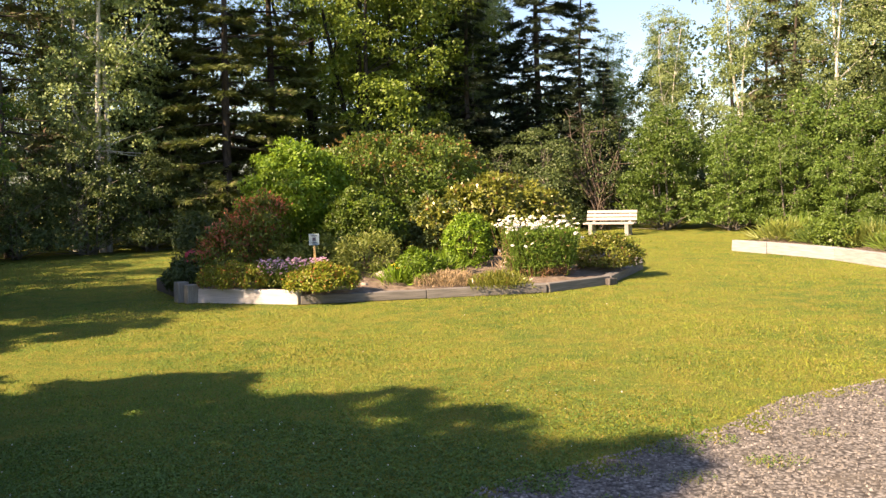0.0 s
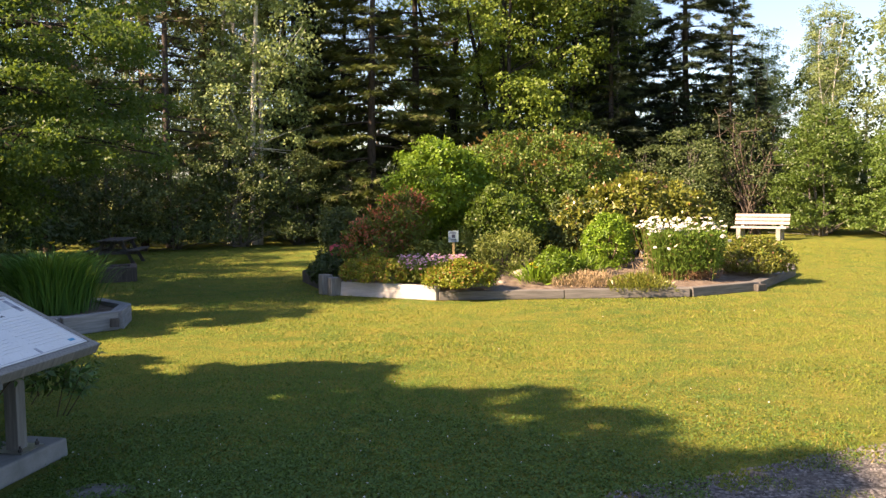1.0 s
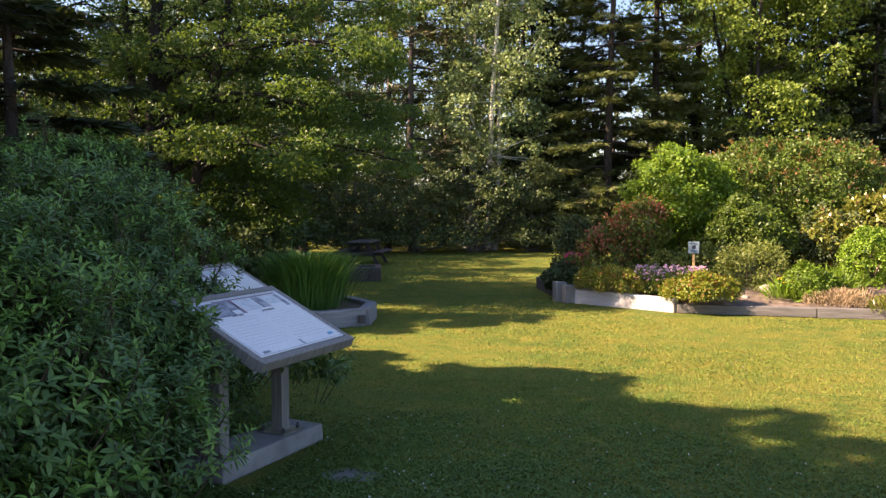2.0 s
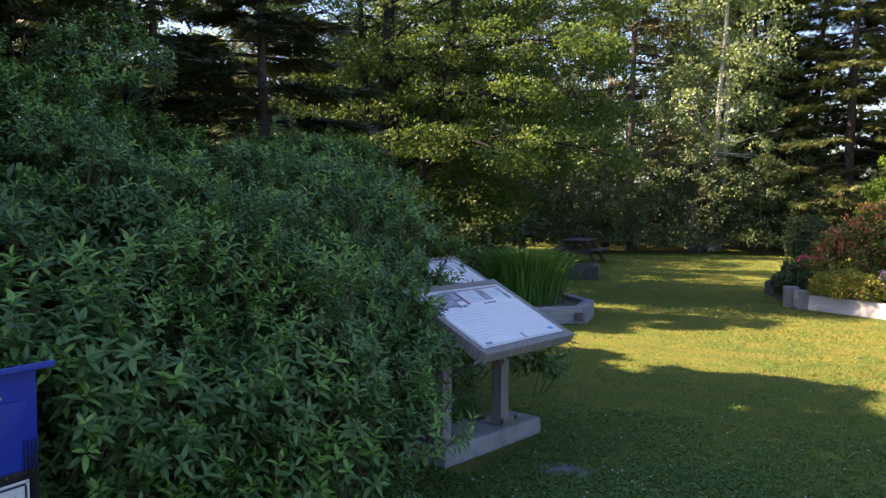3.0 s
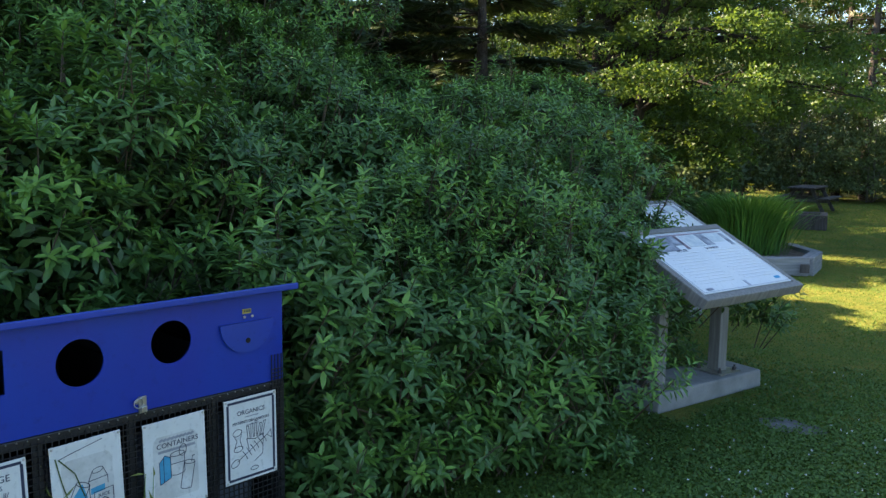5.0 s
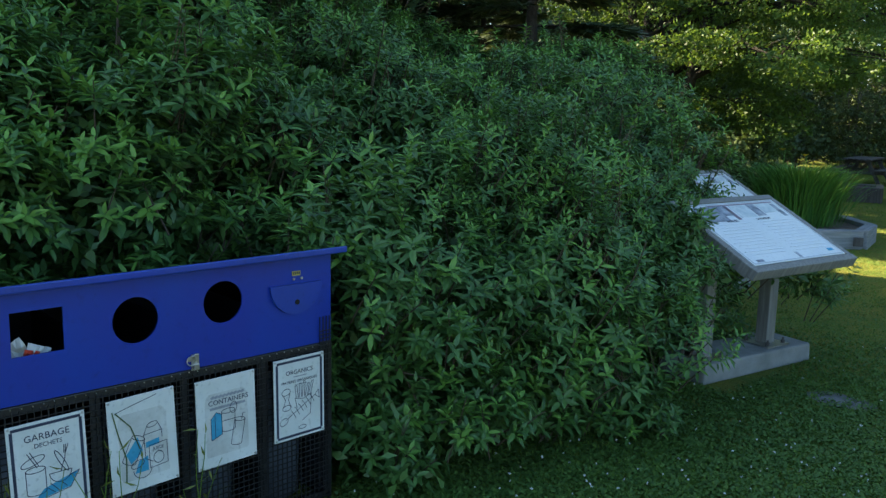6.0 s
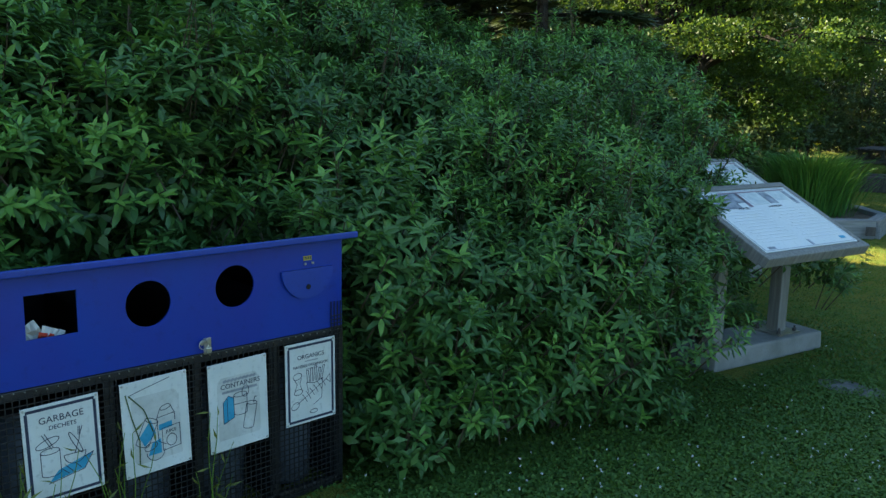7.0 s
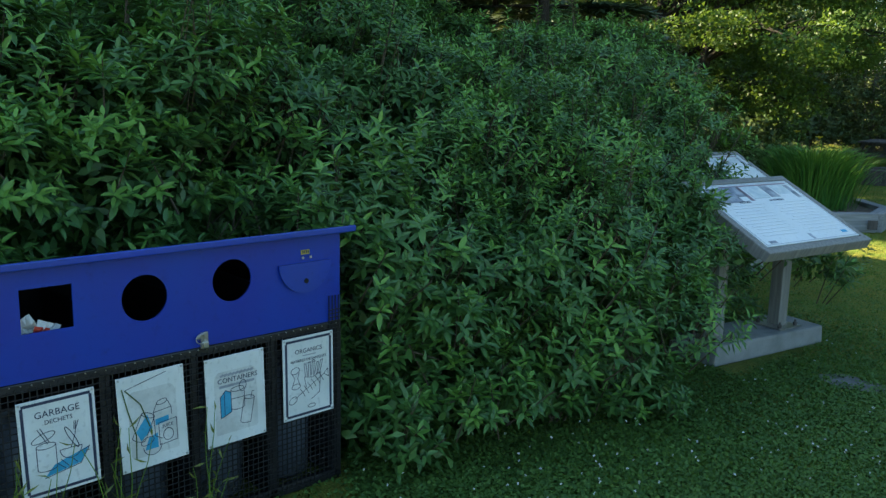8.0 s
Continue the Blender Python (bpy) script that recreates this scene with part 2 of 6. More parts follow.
FERN = foliage("feathery_leaf", (0.10, 0.14, 0.02), (0.20, 0.22, 0.05), 0.5, 0.35, 2)
DAISY_STEM = foliage("daisy_leaf", (0.09, 0.17, 0.02), (0.20, 0.31, 0.045), 0.5, 0.35, 2, (0.25, 0.16, 0.08), 0.07)
STRAW_BROWN = foliage("brown_stalk", (0.16, 0.085, 0.045), (0.27, 0.16, 0.085), 0.7, 0.15, 3)
STRAW = foliage("dry_straw", (0.26, 0.18, 0.10), (0.42, 0.32, 0.2), 0.7, 0.2, 3)
PINK = foliage("pink_petal", (0.42, 0.19, 0.29), (0.60, 0.40, 0.49), 0.6, 0.3, 3)
CRIMSON = foliage("crimson_petal", (0.40, 0.03, 0.06), (0.55, 0.08, 0.10), 0.6, 0.3, 3)
YELLOW = foliage("yellow_petal", (0.7, 0.5, 0.02), (0.8, 0.6, 0.05), 0.6, 0.3, 3)
LILY = foliage("daylily_blade", (0.045, 0.15, 0.028), (0.15, 0.32, 0.055), 0.4, 0.3, 1.5)

# ---- mesh helpers ----
RNG = np.random.default_rng(7)


def thing(name, label, category, group="", at=(0, 0, 0), turn=0.0, kind=""):
    ob = new(name)
    ob.empty_display_size = 0.1
    ob.matrix_world = pose(*at, 0, 0, turn)
    return tagged(ob, label, category, group, kind)


def part(name, bm, mat, parent, label="", smooth=False):
    """Links a bmesh, in the parent's own axes, as one mesh under it."""
    me = bpy.data.meshes.new(name)
    bm.to_mesh(me)
    bm.free()
    me.materials.append(mat)
    if smooth:
        me.shade_smooth()
    ob = new(name, me)
    ob.parent = parent
    if label:
        ob["label"] = label
    return ob


def array_part(name, verts, faces, mat, parent, label="", smooth=False, kind=None):
    """The same from arrays: verts (n, 3), faces (m, k). Joined masses are of kind stuff."""
    if kind is None:
        kind = "" if name in ("trunk", "ground", "latch_ring") else "stuff"
    me = bpy.data.meshes.new(name)
    verts = np.ascontiguousarray(verts, dtype=np.float32)
    faces = np.ascontiguousarray(faces, dtype=np.int32)
    m, k = faces.shape
    me.vertices.add(len(verts))
    me.vertices.foreach_set("co", verts.ravel())
    me.loops.add(m * k)
    me.loops.foreach_set("vertex_index", faces.ravel())
    me.polygons.add(m)
    me.polygons.foreach_set("loop_start", np.arange(0, m * k, k, dtype=np.int32))
    me.update(calc_edges=True)
    me.materials.append(mat)
    if smooth:
        me.shade_smooth()
    ob = new(name, me)
    if parent:
        ob.parent = parent
    if label:
        ob["label"] = label
    if kind:
        ob["kind"] = kind
    return ob


def box(bm, size, at=(0, 0, 0), turn=None, bevel=0.0, worn=0.0):
    """A box with bevelled, slightly uneven edges added to bm."""
    made = bmesh.ops.create_cube(bm, size=1.0)["verts"]
    m = Matrix.Translation(at) @ (turn if turn else Matrix.Identity(4)) @ Matrix.Diagonal((*size, 1))
    bmesh.ops.transform(bm, matrix=m, verts=made)
    if worn:
        for v in made:
            v.co += Vector((random.uniform(-worn, worn), random.uniform(-worn, worn), random.uniform(-worn, worn)))
    if bevel:
        edges = list({e for v in made for e in v.link_edges})
        bmesh.ops.bevel(bm, geom=edges, offset=bevel, segments=2, profile=0.6, affect="EDGES")
    return bm


def one_box(size, at=(0, 0, 0), turn=None, bevel=0.0, worn=0.0):
    return box(bmesh.new(), size, at, turn, bevel, worn)


def cylinder(bm, r1, r2, h, at=(0, 0, 0), turn=None, seg=16):
    made = bmesh.ops.create_cone(bm, cap_ends=True, segments=seg, radius1=r1, radius2=r2, depth=h)["verts"]
    bmesh.ops.transform(bm, matrix=Matrix.Translation(at) @ (turn if turn else Matrix.Identity(4)), verts=made)
    return bm


def stone(bm, size, at, seed):
    made = bmesh.ops.create_icosphere(bm, subdivisions=2, radius=0.5)["verts"]
    for v in made:
        d = v.co.normalized()
        v.co = v.co * (1 + 0.5 * noise.noise(d * 1.3 + Vector((seed, 0, 0))))
        v.co = Vector((v.co.x * size[0], v.co.y * size[1], v.co.z * size[2])) + Vector(at)
    return bm


def tubes(lines, sides=6):
    """Tapered tubes along lines of (point, radius): arrays of verts and quads."""
    V, Q, base = [], [], 0
    for line in lines:
        pts = np.array([q[0] for q in line], float)
        rad = np.array([q[1] for q in line], float)
        way = np.gradient(pts, axis=0)
        way /= np.linalg.norm(way, axis=1, keepdims=True) + 1e-9
        ref = np.where(np.abs(way[:, 2:3]) > 0.9, np.array([[1.0, 0, 0]]), np.array([[0, 0, 1.0]]))
        a = np.cross(way, ref)
        a /= np.linalg.norm(a, axis=1, keepdims=True) + 1e-9
        b = np.cross(way, a)
        ang = np.linspace(0, 2 * np.pi, sides, endpoint=False)
        ring = pts[:, None] + rad[:, None, None] * (np.cos(ang)[None, :, None] * a[:, None] + np.sin(ang)[None, :, None] * b[:, None])
        V.append(ring.reshape(-1, 3))
        n = len(pts)
        i = np.arange(n - 1)[:, None] * sides + base
        j = np.arange(sides)[None]
        j2 = (j + 1) % sides
        Q.append(np.stack([i + j, i + j2, i + sides + j2, i + sides + j], -1).reshape(-1, 4))
        base += n * sides
    return np.concatenate(V), np.concatenate(Q)


def unit(v):
    return v / (np.linalg.norm(v, axis=-1, keepdims=True) + 1e-9)


def leaves(P, D, N, L, W, droop=0.15, fold=0.25, fine=False, stations=((0.0, 0.1), (0.33, 0.85), (0.68, 0.8), (1.0, 0.04))):
    """Leaves from P along D with upper side N: length L, width W. Folded diamonds, or fine ones with curved blades."""
    n = len(P)
    D = unit(D)
    S = unit(np.cross(D, N))
    N = np.cross(S, D)
    L = np.broadcast_to(np.asarray(L, float), (n,))[:, None]
    W = np.broadcast_to(np.asarray(W, float), (n,))[:, None]
    if not fine:
        mid = P + D * L * 0.45
        tip = P + D * L - N * L * droop
        left = mid + S * W * 0.5 + N * W * fold
        right = mid - S * W * 0.5 + N * W * fold
        V = np.stack([P, right, tip, left], 1).reshape(-1, 3)
        F = np.arange(n * 4).reshape(-1, 4)
        return V, F
    rows = []
    for u, w in stations:
        c = P + D * L * u - N * L * droop * u * u
        rows += [c + S * W * 0.5 * w + N * W * fold * w, c, c - S * W * 0.5 * w + N * W * fold * w]
    V = np.stack(rows, 1).reshape(-1, 3)
    f = np.array([[3 * i + j, 3 * i + j + 1, 3 * i + j + 4, 3 * i + j + 3] for i in range(len(stations) - 1) for j in (0, 1)])
    F = (f[None] + 3 * len(stations) * np.arange(n)[:, None, None]).reshape(-1, 4)
    return V, F


def lance_leaves(P, D, N, L, W, droop=0.24, fold=0.14):
    """Lance-shaped leaves of six corners, folded along the rib and arching."""
    n = len(P)
    D = unit(D)
    S = unit(np.cross(D, N))
    N = np.cross(S, D)
    L, W = L[:, None], W[:, None]

    def at(u, w):
        return P + D * L * u - N * L * droop * u * u + S * W * 0.5 * w + N * W * fold * abs(w)

    V = np.stack([at(0, 0), at(0.3, -0.9), at(0.66, -0.8), at(1, 0), at(0.66, 0.8), at(0.3, 0.9)], 1).reshape(-1, 3)
    return V, (np.array([[0, 1, 2, 3], [0, 3, 4, 5]])[None] + 6 * np.arange(n)[:, None, None]).reshape(-1, 4)


def small_leaves(P, D, N, L, W):
    """The same for leaves seen from afar: one pointed blade each."""
    n = len(P)
    D = unit(D)
    S = unit(np.cross(D, N))
    L = np.broadcast_to(np.asarray(L, float), (n,))[:, None]
    W = np.broadcast_to(np.asarray(W, float), (n,))[:, None]
    V = np.stack([P - S * W * 0.5, P + S * W * 0.5 + D * L * 0.25, P + D * L], 1).reshape(-1, 3)
    return V, np.arange(n * 3).reshape(-1, 3)


def scatter_dirs(n, up=0.3):
    d = RNG.normal(size=(n, 3))
    d[:, 2] += up
    return unit(d)


def shell(lobes, n, depth=0.3, low=0.02, noisy=0.12):
    """Points near the outer skin of a union of ellipsoids (x, y, z, rx, ry, rz), with their outward ways."""
    lobes = np.array(lobes, float)
    c, r = lobes[:, :3], lobes[:, 3:]
    area = (r[:, 0] * r[:, 1] + r[:, 0] * r[:, 2] + r[:, 1] * r[:, 2])
    pick = RNG.choice(len(lobes), size=n * 3, p=area / area.sum())
    d = unit(RNG.normal(size=(n * 3, 3)))
    bumpy = 1 + noisy * (np.sin(d[:, 0] * 7 + pick * 1.7) * np.sin(d[:, 1] * 6 + pick) + np.sin(d[:, 2] * 9 + d[:, 0] * 5 + pick * 2.3)) * 0.7
    k = (1 - depth * RNG.random(n * 3) ** 1.7) * bumpy
    P = c[pick] + d * r[pick] * k[:, None]
    good = P[:, 2] > low
    for i in range(len(lobes)):
        q = np.linalg.norm((P - c[i]) / r[i], axis=1)
        good &= (q > 0.82) | (pick == i)
    out = unit(d / r[pick])
    return P[good][:n], out[good][:n]


def leaf_cloud(lobes, clumps, per, size, width, spread_r, depth=0.3, low=0.02, noisy=0.12, flat=0.45, up=0.55, far=False, layer=0.5):
    """A crown: tufts of leaves near the skin of the lobes, each tuft a small cap that is open below, with gaps between."""
    P, out = shell(lobes, clumps, depth, low, noisy)
    m = len(P)
    n = m * per
    big = np.repeat(RNG.uniform(0.65, 1.45, m), per)[:, None] * spread_r * 1.5
    O = np.repeat(out, per, 0)
    d = unit(RNG.normal(size=(n, 3)) + O * 0.55 + np.array([0, 0, 0.45]))
    P2 = np.repeat(P, per, 0) + d * big * np.array([1, 1, layer]) * RNG.uniform(0.45, 1.0, (n, 1))
    D = unit(d * 0.7 + RNG.normal(size=(n, 3)) * 0.55 + np.array([0, 0, -0.15]))
    N = unit(d * 0.6 + O * flat + RNG.normal(size=(n, 3)) * 0.5 + np.array([0, 0, up * 0.6]))
    P2[:, 2] = np.maximum(P2[:, 2], low)
    make = small_leaves if far else leaves
    return make(P2, D, N, size * RNG.uniform(0.65, 1.25, n), width * RNG.uniform(0.7, 1.2, n))


def join(*pairs):
    V, F, base = [], [], 0
    for v, f in pairs:
        V.append(v)
        F.append(f + base)
        base += len(v)
    return np.concatenate(V), np.concatenate(F)


def wander(a, b, r1, r2, steps=7, swing=0.06):
    """A line of (point, radius) from a to b that sways."""
    a, b = np.array(a, float), np.array(b, float)
    ph = RNG.uniform(0, 6, 2)
    out = []
    for i in range(steps):
        u = i / (steps - 1)
        sway = swing * np.linalg.norm(b - a) * np.array([np.sin(u * 4 + ph[0]) - np.sin(ph[0]), np.sin(u * 4.6 + ph[1]) - np.sin(ph[1]), 0]) * u
        out.append((a + (b - a) * u + sway, r1 + (r2 - r1) * u))
    return out


# ---- kinds of plants ----


def shrub(name, label, lobes, mat, clumps, per, size, width, spread_r=0.09, tip=None, tips=0, category="shrub", group="", at=(0, 0, 0), noisy=0.14, depth=0.35, tip_name="shoot_mass"):
    """A bush round its base at the origin: stems, leaves, and where given tips of another colour."""
    ob = thing(name, label, category, group, at)
    lobes = np.array(lobes, float)
    stems = []
    for l in lobes:
        for i in range(3):
            a = RNG.normal(size=2) * 0.08 * l[3]
            e = l[:3] + RNG.normal(size=3) * l[3:] * 0.3
            stems.append(wander((l[0] * 0.4 + a[0], l[1] * 0.4 + a[1], 0.0), (e[0], e[1], max(0.12, e[2])), 0.02, 0.006, 5))
    v, f = tubes(stems, 5)
    array_part("stems", v, f, STEM, ob, "thin brown stems")
    v, f = leaf_cloud(lobes, max(20, int(clumps * 0.34)), int(per * 3.6), size * 0.95, width, spread_r * 1.15, depth=depth, noisy=noisy + 0.05, layer=0.75)
    array_part("leaves", v, f, mat, ob)
    if tips:
        P, out = shell(lobes, tips * 2, 0.08, 0.2, noisy)
        keep = (out[:, 2] > 0.1)
        P, out = P[keep][:tips], out[keep][:tips]
        k = 5
        n = len(P) * k
        D = unit(np.repeat(out, k, 0) + RNG.normal(size=(n, 3)) * 0.5 + np.array([0, 0, 0.6]))
        v, f = leaves(np.repeat(P + out * 0.05, k, 0) + RNG.normal(size=(n, 3)) * 0.04, D, scatter_dirs(n), size * 0.9, width * 0.8)
        array_part(tip_name, v, f, tip, ob)
    return ob


def broadleaf(name, label, height, lobes, mat, bark, clumps, per, size, width, spread_r, stems=((0, 0, 0.12),), category="tree", depth=0.55, noisy=0.18, limb_r=0.35, layer=0.5):
    """A leafy tree at the origin: trunks, limbs towards the lobes, leaves in clumps."""
    ob = thing(name, label, category)
    lobes = np.array(lobes, float)
    lines, tops = [], []
    for sx, sy, r in stems:
        top = (sx * 3 + RNG.normal() * 0.2, sy * 3 + RNG.normal() * 0.2, height * RNG.uniform(0.85, 0.95))
        w = wander((sx, sy, 0), top, r, r * 0.2, 9, 0.03)
        lines.append(w)
        tops.append(w)
    v, f = tubes(lines, 8)
    array_part("trunk", v, f, bark, ob, "", True)
    limbs = []
    for l in lobes:
        w = tops[RNG.integers(len(tops))]
        k = min(range(len(w)), key=lambda i: abs(w[i][0][2] - (l[2] - 0.35 * np.hypot(l[0], l[1]) - 0.3)))
        a, r = w[k]
        for i in range(3):
            e = l[:3] + RNG.normal(size=3) * l[3:] * 0.35
            limbs.append(wander(a, e, max(0.012, r * limb_r), 0.006, 6, 0.08))
    v, f = tubes(limbs, 5)
    array_part("branchwork", v, f, bark, ob)
    v, f = leaf_cloud(lobes, clumps, int(per * 2.1), size * 0.8, width * 0.95, spread_r, depth=depth, low=0.3, noisy=noisy, far=True, layer=layer)
    array_part("crown", v, f, mat, ob)
    return ob


def conifer(name, label, height, radius, first, mat, sparse=1.0, droop=0.25, trunk_r=0.13, needle=0.16, dead=0.0, category="conifer", bark=None, step=0.34, taper=0.8, sprays=3, dense=1.0):
    """A spruce, fir or pine at the origin: whorls of drooping boughs with flat sprays of twigs."""
    ob = thing(name, label, category)
    v, f = tubes([wander((0, 0, 0), (RNG.normal() * 0.1, RNG.normal() * 0.1, height), trunk_r, 0.015, 10, 0.012)], 8)
    array_part("trunk", v, f, bark or BARK, ob, "", True)
    boughs, dry = [], []
    TP, TD, TN, TL = [], [], [], []
    z = first
    while z < height - 0.1:
        k = (z - first) / (height - first)
        reach = radius * (1 - k) ** taper * (0.75 + 0.25 * min(1, k * 6)) + 0.1
        for i in range(RNG.integers(4, 7)):
            if RNG.random() > sparse:
                continue
            a = RNG.uniform(0, 2 * np.pi)
            R = reach * RNG.uniform(0.6, 1.15)
            way = np.array([np.cos(a), np.sin(a), 0])
            rise = 0.25 * (k - 0.35)
            pts = []
            for u in np.linspace(0, 1, 6):
                pts.append(np.array([0, 0, z]) + way * R * u + np.array([0, 0, R * (rise * u - droop * u * u + 0.12 * u ** 4)]))
            boughs.append([(q, 0.025 * (1 - 0.85 * j / 5) * (0.4 + R / radius)) for j, q in enumerate(pts)])
            if RNG.random() < dead * (1 - k):
                continue
            m = int((9 + 24 * R) * dense)
            u = RNG.uniform(0.25, 1.0, m) ** 0.8
            seg = np.array(pts)
            at = np.stack([np.interp(u, np.linspace(0, 1, 6), seg[:, c]) for c in range(3)], 1)
            side = np.array([-way[1], way[0], 0])
            sgn = RNG.choice([-1, 1], m)[:, None]
            spray = R * 0.32 * (1.15 - u)[:, None] * RNG.uniform(0.1, 1, (m, 1))
            at = at + sgn * side * spray + way * spray * 0.4 + RNG.normal(size=(m, 3)) * 0.03
            TP.append(at)
            TD.append(way + sgn * side * RNG.uniform(0.2, 1.2, (m, 1)) + np.array([0, 0, -0.25]) + RNG.normal(size=(m, 3)) * 0.25)
            TN.append(np.array([0, 0, 1.0]) + RNG.normal(size=(m, 3)) * 0.5)
            TL.append(needle * RNG.uniform(0.7, 1.6, m))
        z += step * RNG.uniform(0.75, 1.2)
    v, f = tubes(boughs, 4)
    array_part("bough_mass", v, f, bark or BARK, ob)
    P, D, N, L = (np.concatenate(q) for q in (TP, TD, TN, TL))
    # each spray: a twig and pairs of side twigs
    S = unit(np.cross(D, N))
    U = unit(D)
    tw = [(P, D, L * 1.5, 0.2)] + [(P + U * (L * k)[:, None], U + S * w, L * g, 0.2) for k, w, g in ((0.1, 0.9, 0.9), (0.1, -0.9, 0.9), (0.55, 0.8, 0.7), (0.55, -0.8, 0.7))[:2 if sprays < 3 else 4]]
    if sprays == 1:
        v, f = leaves(P, D, N, L * 1.4, L * 0.5, 0.2, 0.15)
    else:
        v, f = join(*[small_leaves(p, d, N, l, L * w * 1.1) for p, d, l, w in tw])
    array_part("needles", v, f, mat, ob)
    return ob


def planted(ob, x, y, turn=0.0, scale=1.0, tall=1.0, z=0.0):
    """A copy of a plant at a place."""
    return copy_thing(ob, pose(x, y, z, 0, 0, turn) @ Matrix.Diagonal((scale, scale, scale * tall, 1)))


def placed(ob, x, y, turn=0.0, scale=1.0, tall=1.0, z=0.0):
    ob.matrix_world = pose(x, y, z, 0, 0, turn) @ Matrix.Diagonal((scale, scale, scale * tall, 1))
    return ob


# ---- ground ----
def ground_sheet():
    n = 61
    g = np.sign(np.linspace(-1, 1, n)) * np.abs(np.linspace(-1, 1, n)) ** 3 * 1500
    X, Y = np.meshgrid(g, g + 12.0)
    V = np.stack([X.ravel(), Y.ravel(), np.zeros(n * n)], 1)
    i = np.arange(n - 1)[:, None] * n + np.arange(n - 1)[None]
    F = np.stack([i, i + 1, i + n + 1, i + n], -1).reshape(-1, 4)
    return array_part("ground", V, F, LAWN, None)


tagged(ground_sheet(), "mown yellow-green lawn with clover and bare spots", "lawn", kind="structure")


# edge of the gravel drive against the lawn, as y over x
EDGE_X = (-2.0, -0.8, -0.1, 0.4, 0.8, 1.8, 2.6, 3.3, 4.2, 7, 14)
EDGE_Y = (-6.0, -0.8, 2.2, 3.7, 4.2, 4.62, 5.0, 5.5, 5.8, 6.7, 8.0)


def drive_edge(x):
    return float(np.interp(x, EDGE_X, EDGE_Y))


def drive_sheet():
    bm = bmesh.new()
    xs = np.linspace(-1.9, 14, 420)
    prev = None
    for x in xs:
        e = drive_edge(x) + 0.3 * noise.noise((x * 1.7, 0, 3)) + 0.3 * noise.noise((x * 4.5, 1, 3)) + 0.1 * noise.noise((x * 14, 1, 3))
        a = bm.verts.new((x, e, 0.002))
        b = bm.verts.new((x, e - 0.3, 0.006))
        c = bm.verts.new((x, -9, 0.008))
        if prev:
            bm.faces.new((prev[1], b, a, prev[0]))
            bm.faces.new((prev[2], c, b, prev[1]))
        prev = (a, b, c)
    ob = part("gravel_drive", bm, GRAVEL, None)
    return tagged(ob, "grey-brown crushed gravel drive with ragged grassy edge", "drive", kind="structure")


drive_sheet()


# ---- trees round the lawn ----
def round_lobes(n, h0, h1, r, lobe, flat=0.8):
    """Lobes of a leafy crown between two heights, wider in its lower third."""
    out = []
    for i in range(n):
        u = (i + 0.5) / n
        z = h0 + (h1 - h0) * u
        rr = r * math.sin(math.pi * min(1, 0.25 + 0.75 * u)) ** 0.8
        a = i * 2.4 + RNG.uniform(-0.4, 0.4)
        k = RNG.uniform(0.35, 0.95)
        q = lobe * RNG.uniform(0.7, 1.2)
        out.append((rr * k * math.cos(a), rr * k * math.sin(a), z, q, q, q * flat))
    return out


MAPLE_STEMS = ((0, 0, 0.16), (0.3, 0.1, 0.12), (-0.28, 0.12, 0.13), (0.1, -0.3, 0.11))

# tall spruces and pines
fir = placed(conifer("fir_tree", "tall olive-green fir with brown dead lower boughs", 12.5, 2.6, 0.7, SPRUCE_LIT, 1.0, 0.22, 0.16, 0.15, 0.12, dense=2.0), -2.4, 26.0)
planted(fir, -1.1, 27.6, 130, 1.05)
planted(fir, -3.8, 30.0, 70, 0.92)
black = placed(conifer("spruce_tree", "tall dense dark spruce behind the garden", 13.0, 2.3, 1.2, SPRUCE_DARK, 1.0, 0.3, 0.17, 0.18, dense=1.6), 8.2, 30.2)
planted(black, 6.9, 33.0, 200, 0.95)
planted(black, -5.1, 28.6, 40, 0.8)
# small near-black copies added to stand for the dark gap behind the bench
planted(black, 9.2, 28.7, 90, 0.42)
planted(black, 7.6, 29.4, 300, 0.45)
planted(black, 10.4, 29.6, 10, 0.45)
spruce = placed(conifer("spruce_tree", "dark green spruce at the wood's edge", 10.0, 1.9, 0.8, SPRUCE, 0.95, 0.28, 0.13, 0.19, sprays=2, dense=1.25), -7.6, 26.4)
for x, y, a, k in ((-5.6, 29.0, 60, 1.15), (-11.5, 24.5, 190, 0.8), (3.7, 31.0, 20, 1.2), (10.8, 33.5, 90, 1.0), (15.2, 25.3, 15, 0.52), (18.6, 26.5, 120, 0.8), (20.5, 21.5, 120, 0.9), (-12.6, 18.6, 290, 0.8), (-11.8, 20.8, 230, 0.8)):
    planted(spruce, x, y, a, k)
pine = placed(conifer("pine_tree", "thin grey pine with mostly bare trunk", 12.0, 1.5, 2.6, PINE, 0.55, 0.15, 0.13, 0.22, 0.5), -7.9, 24.0)
planted(pine, -8.9, 24.8, 90, 0.95)
planted(pine, 16.9, 28.5, 40, 0.9)
planted(pine, -10.8, 22.8, 300, 0.9)

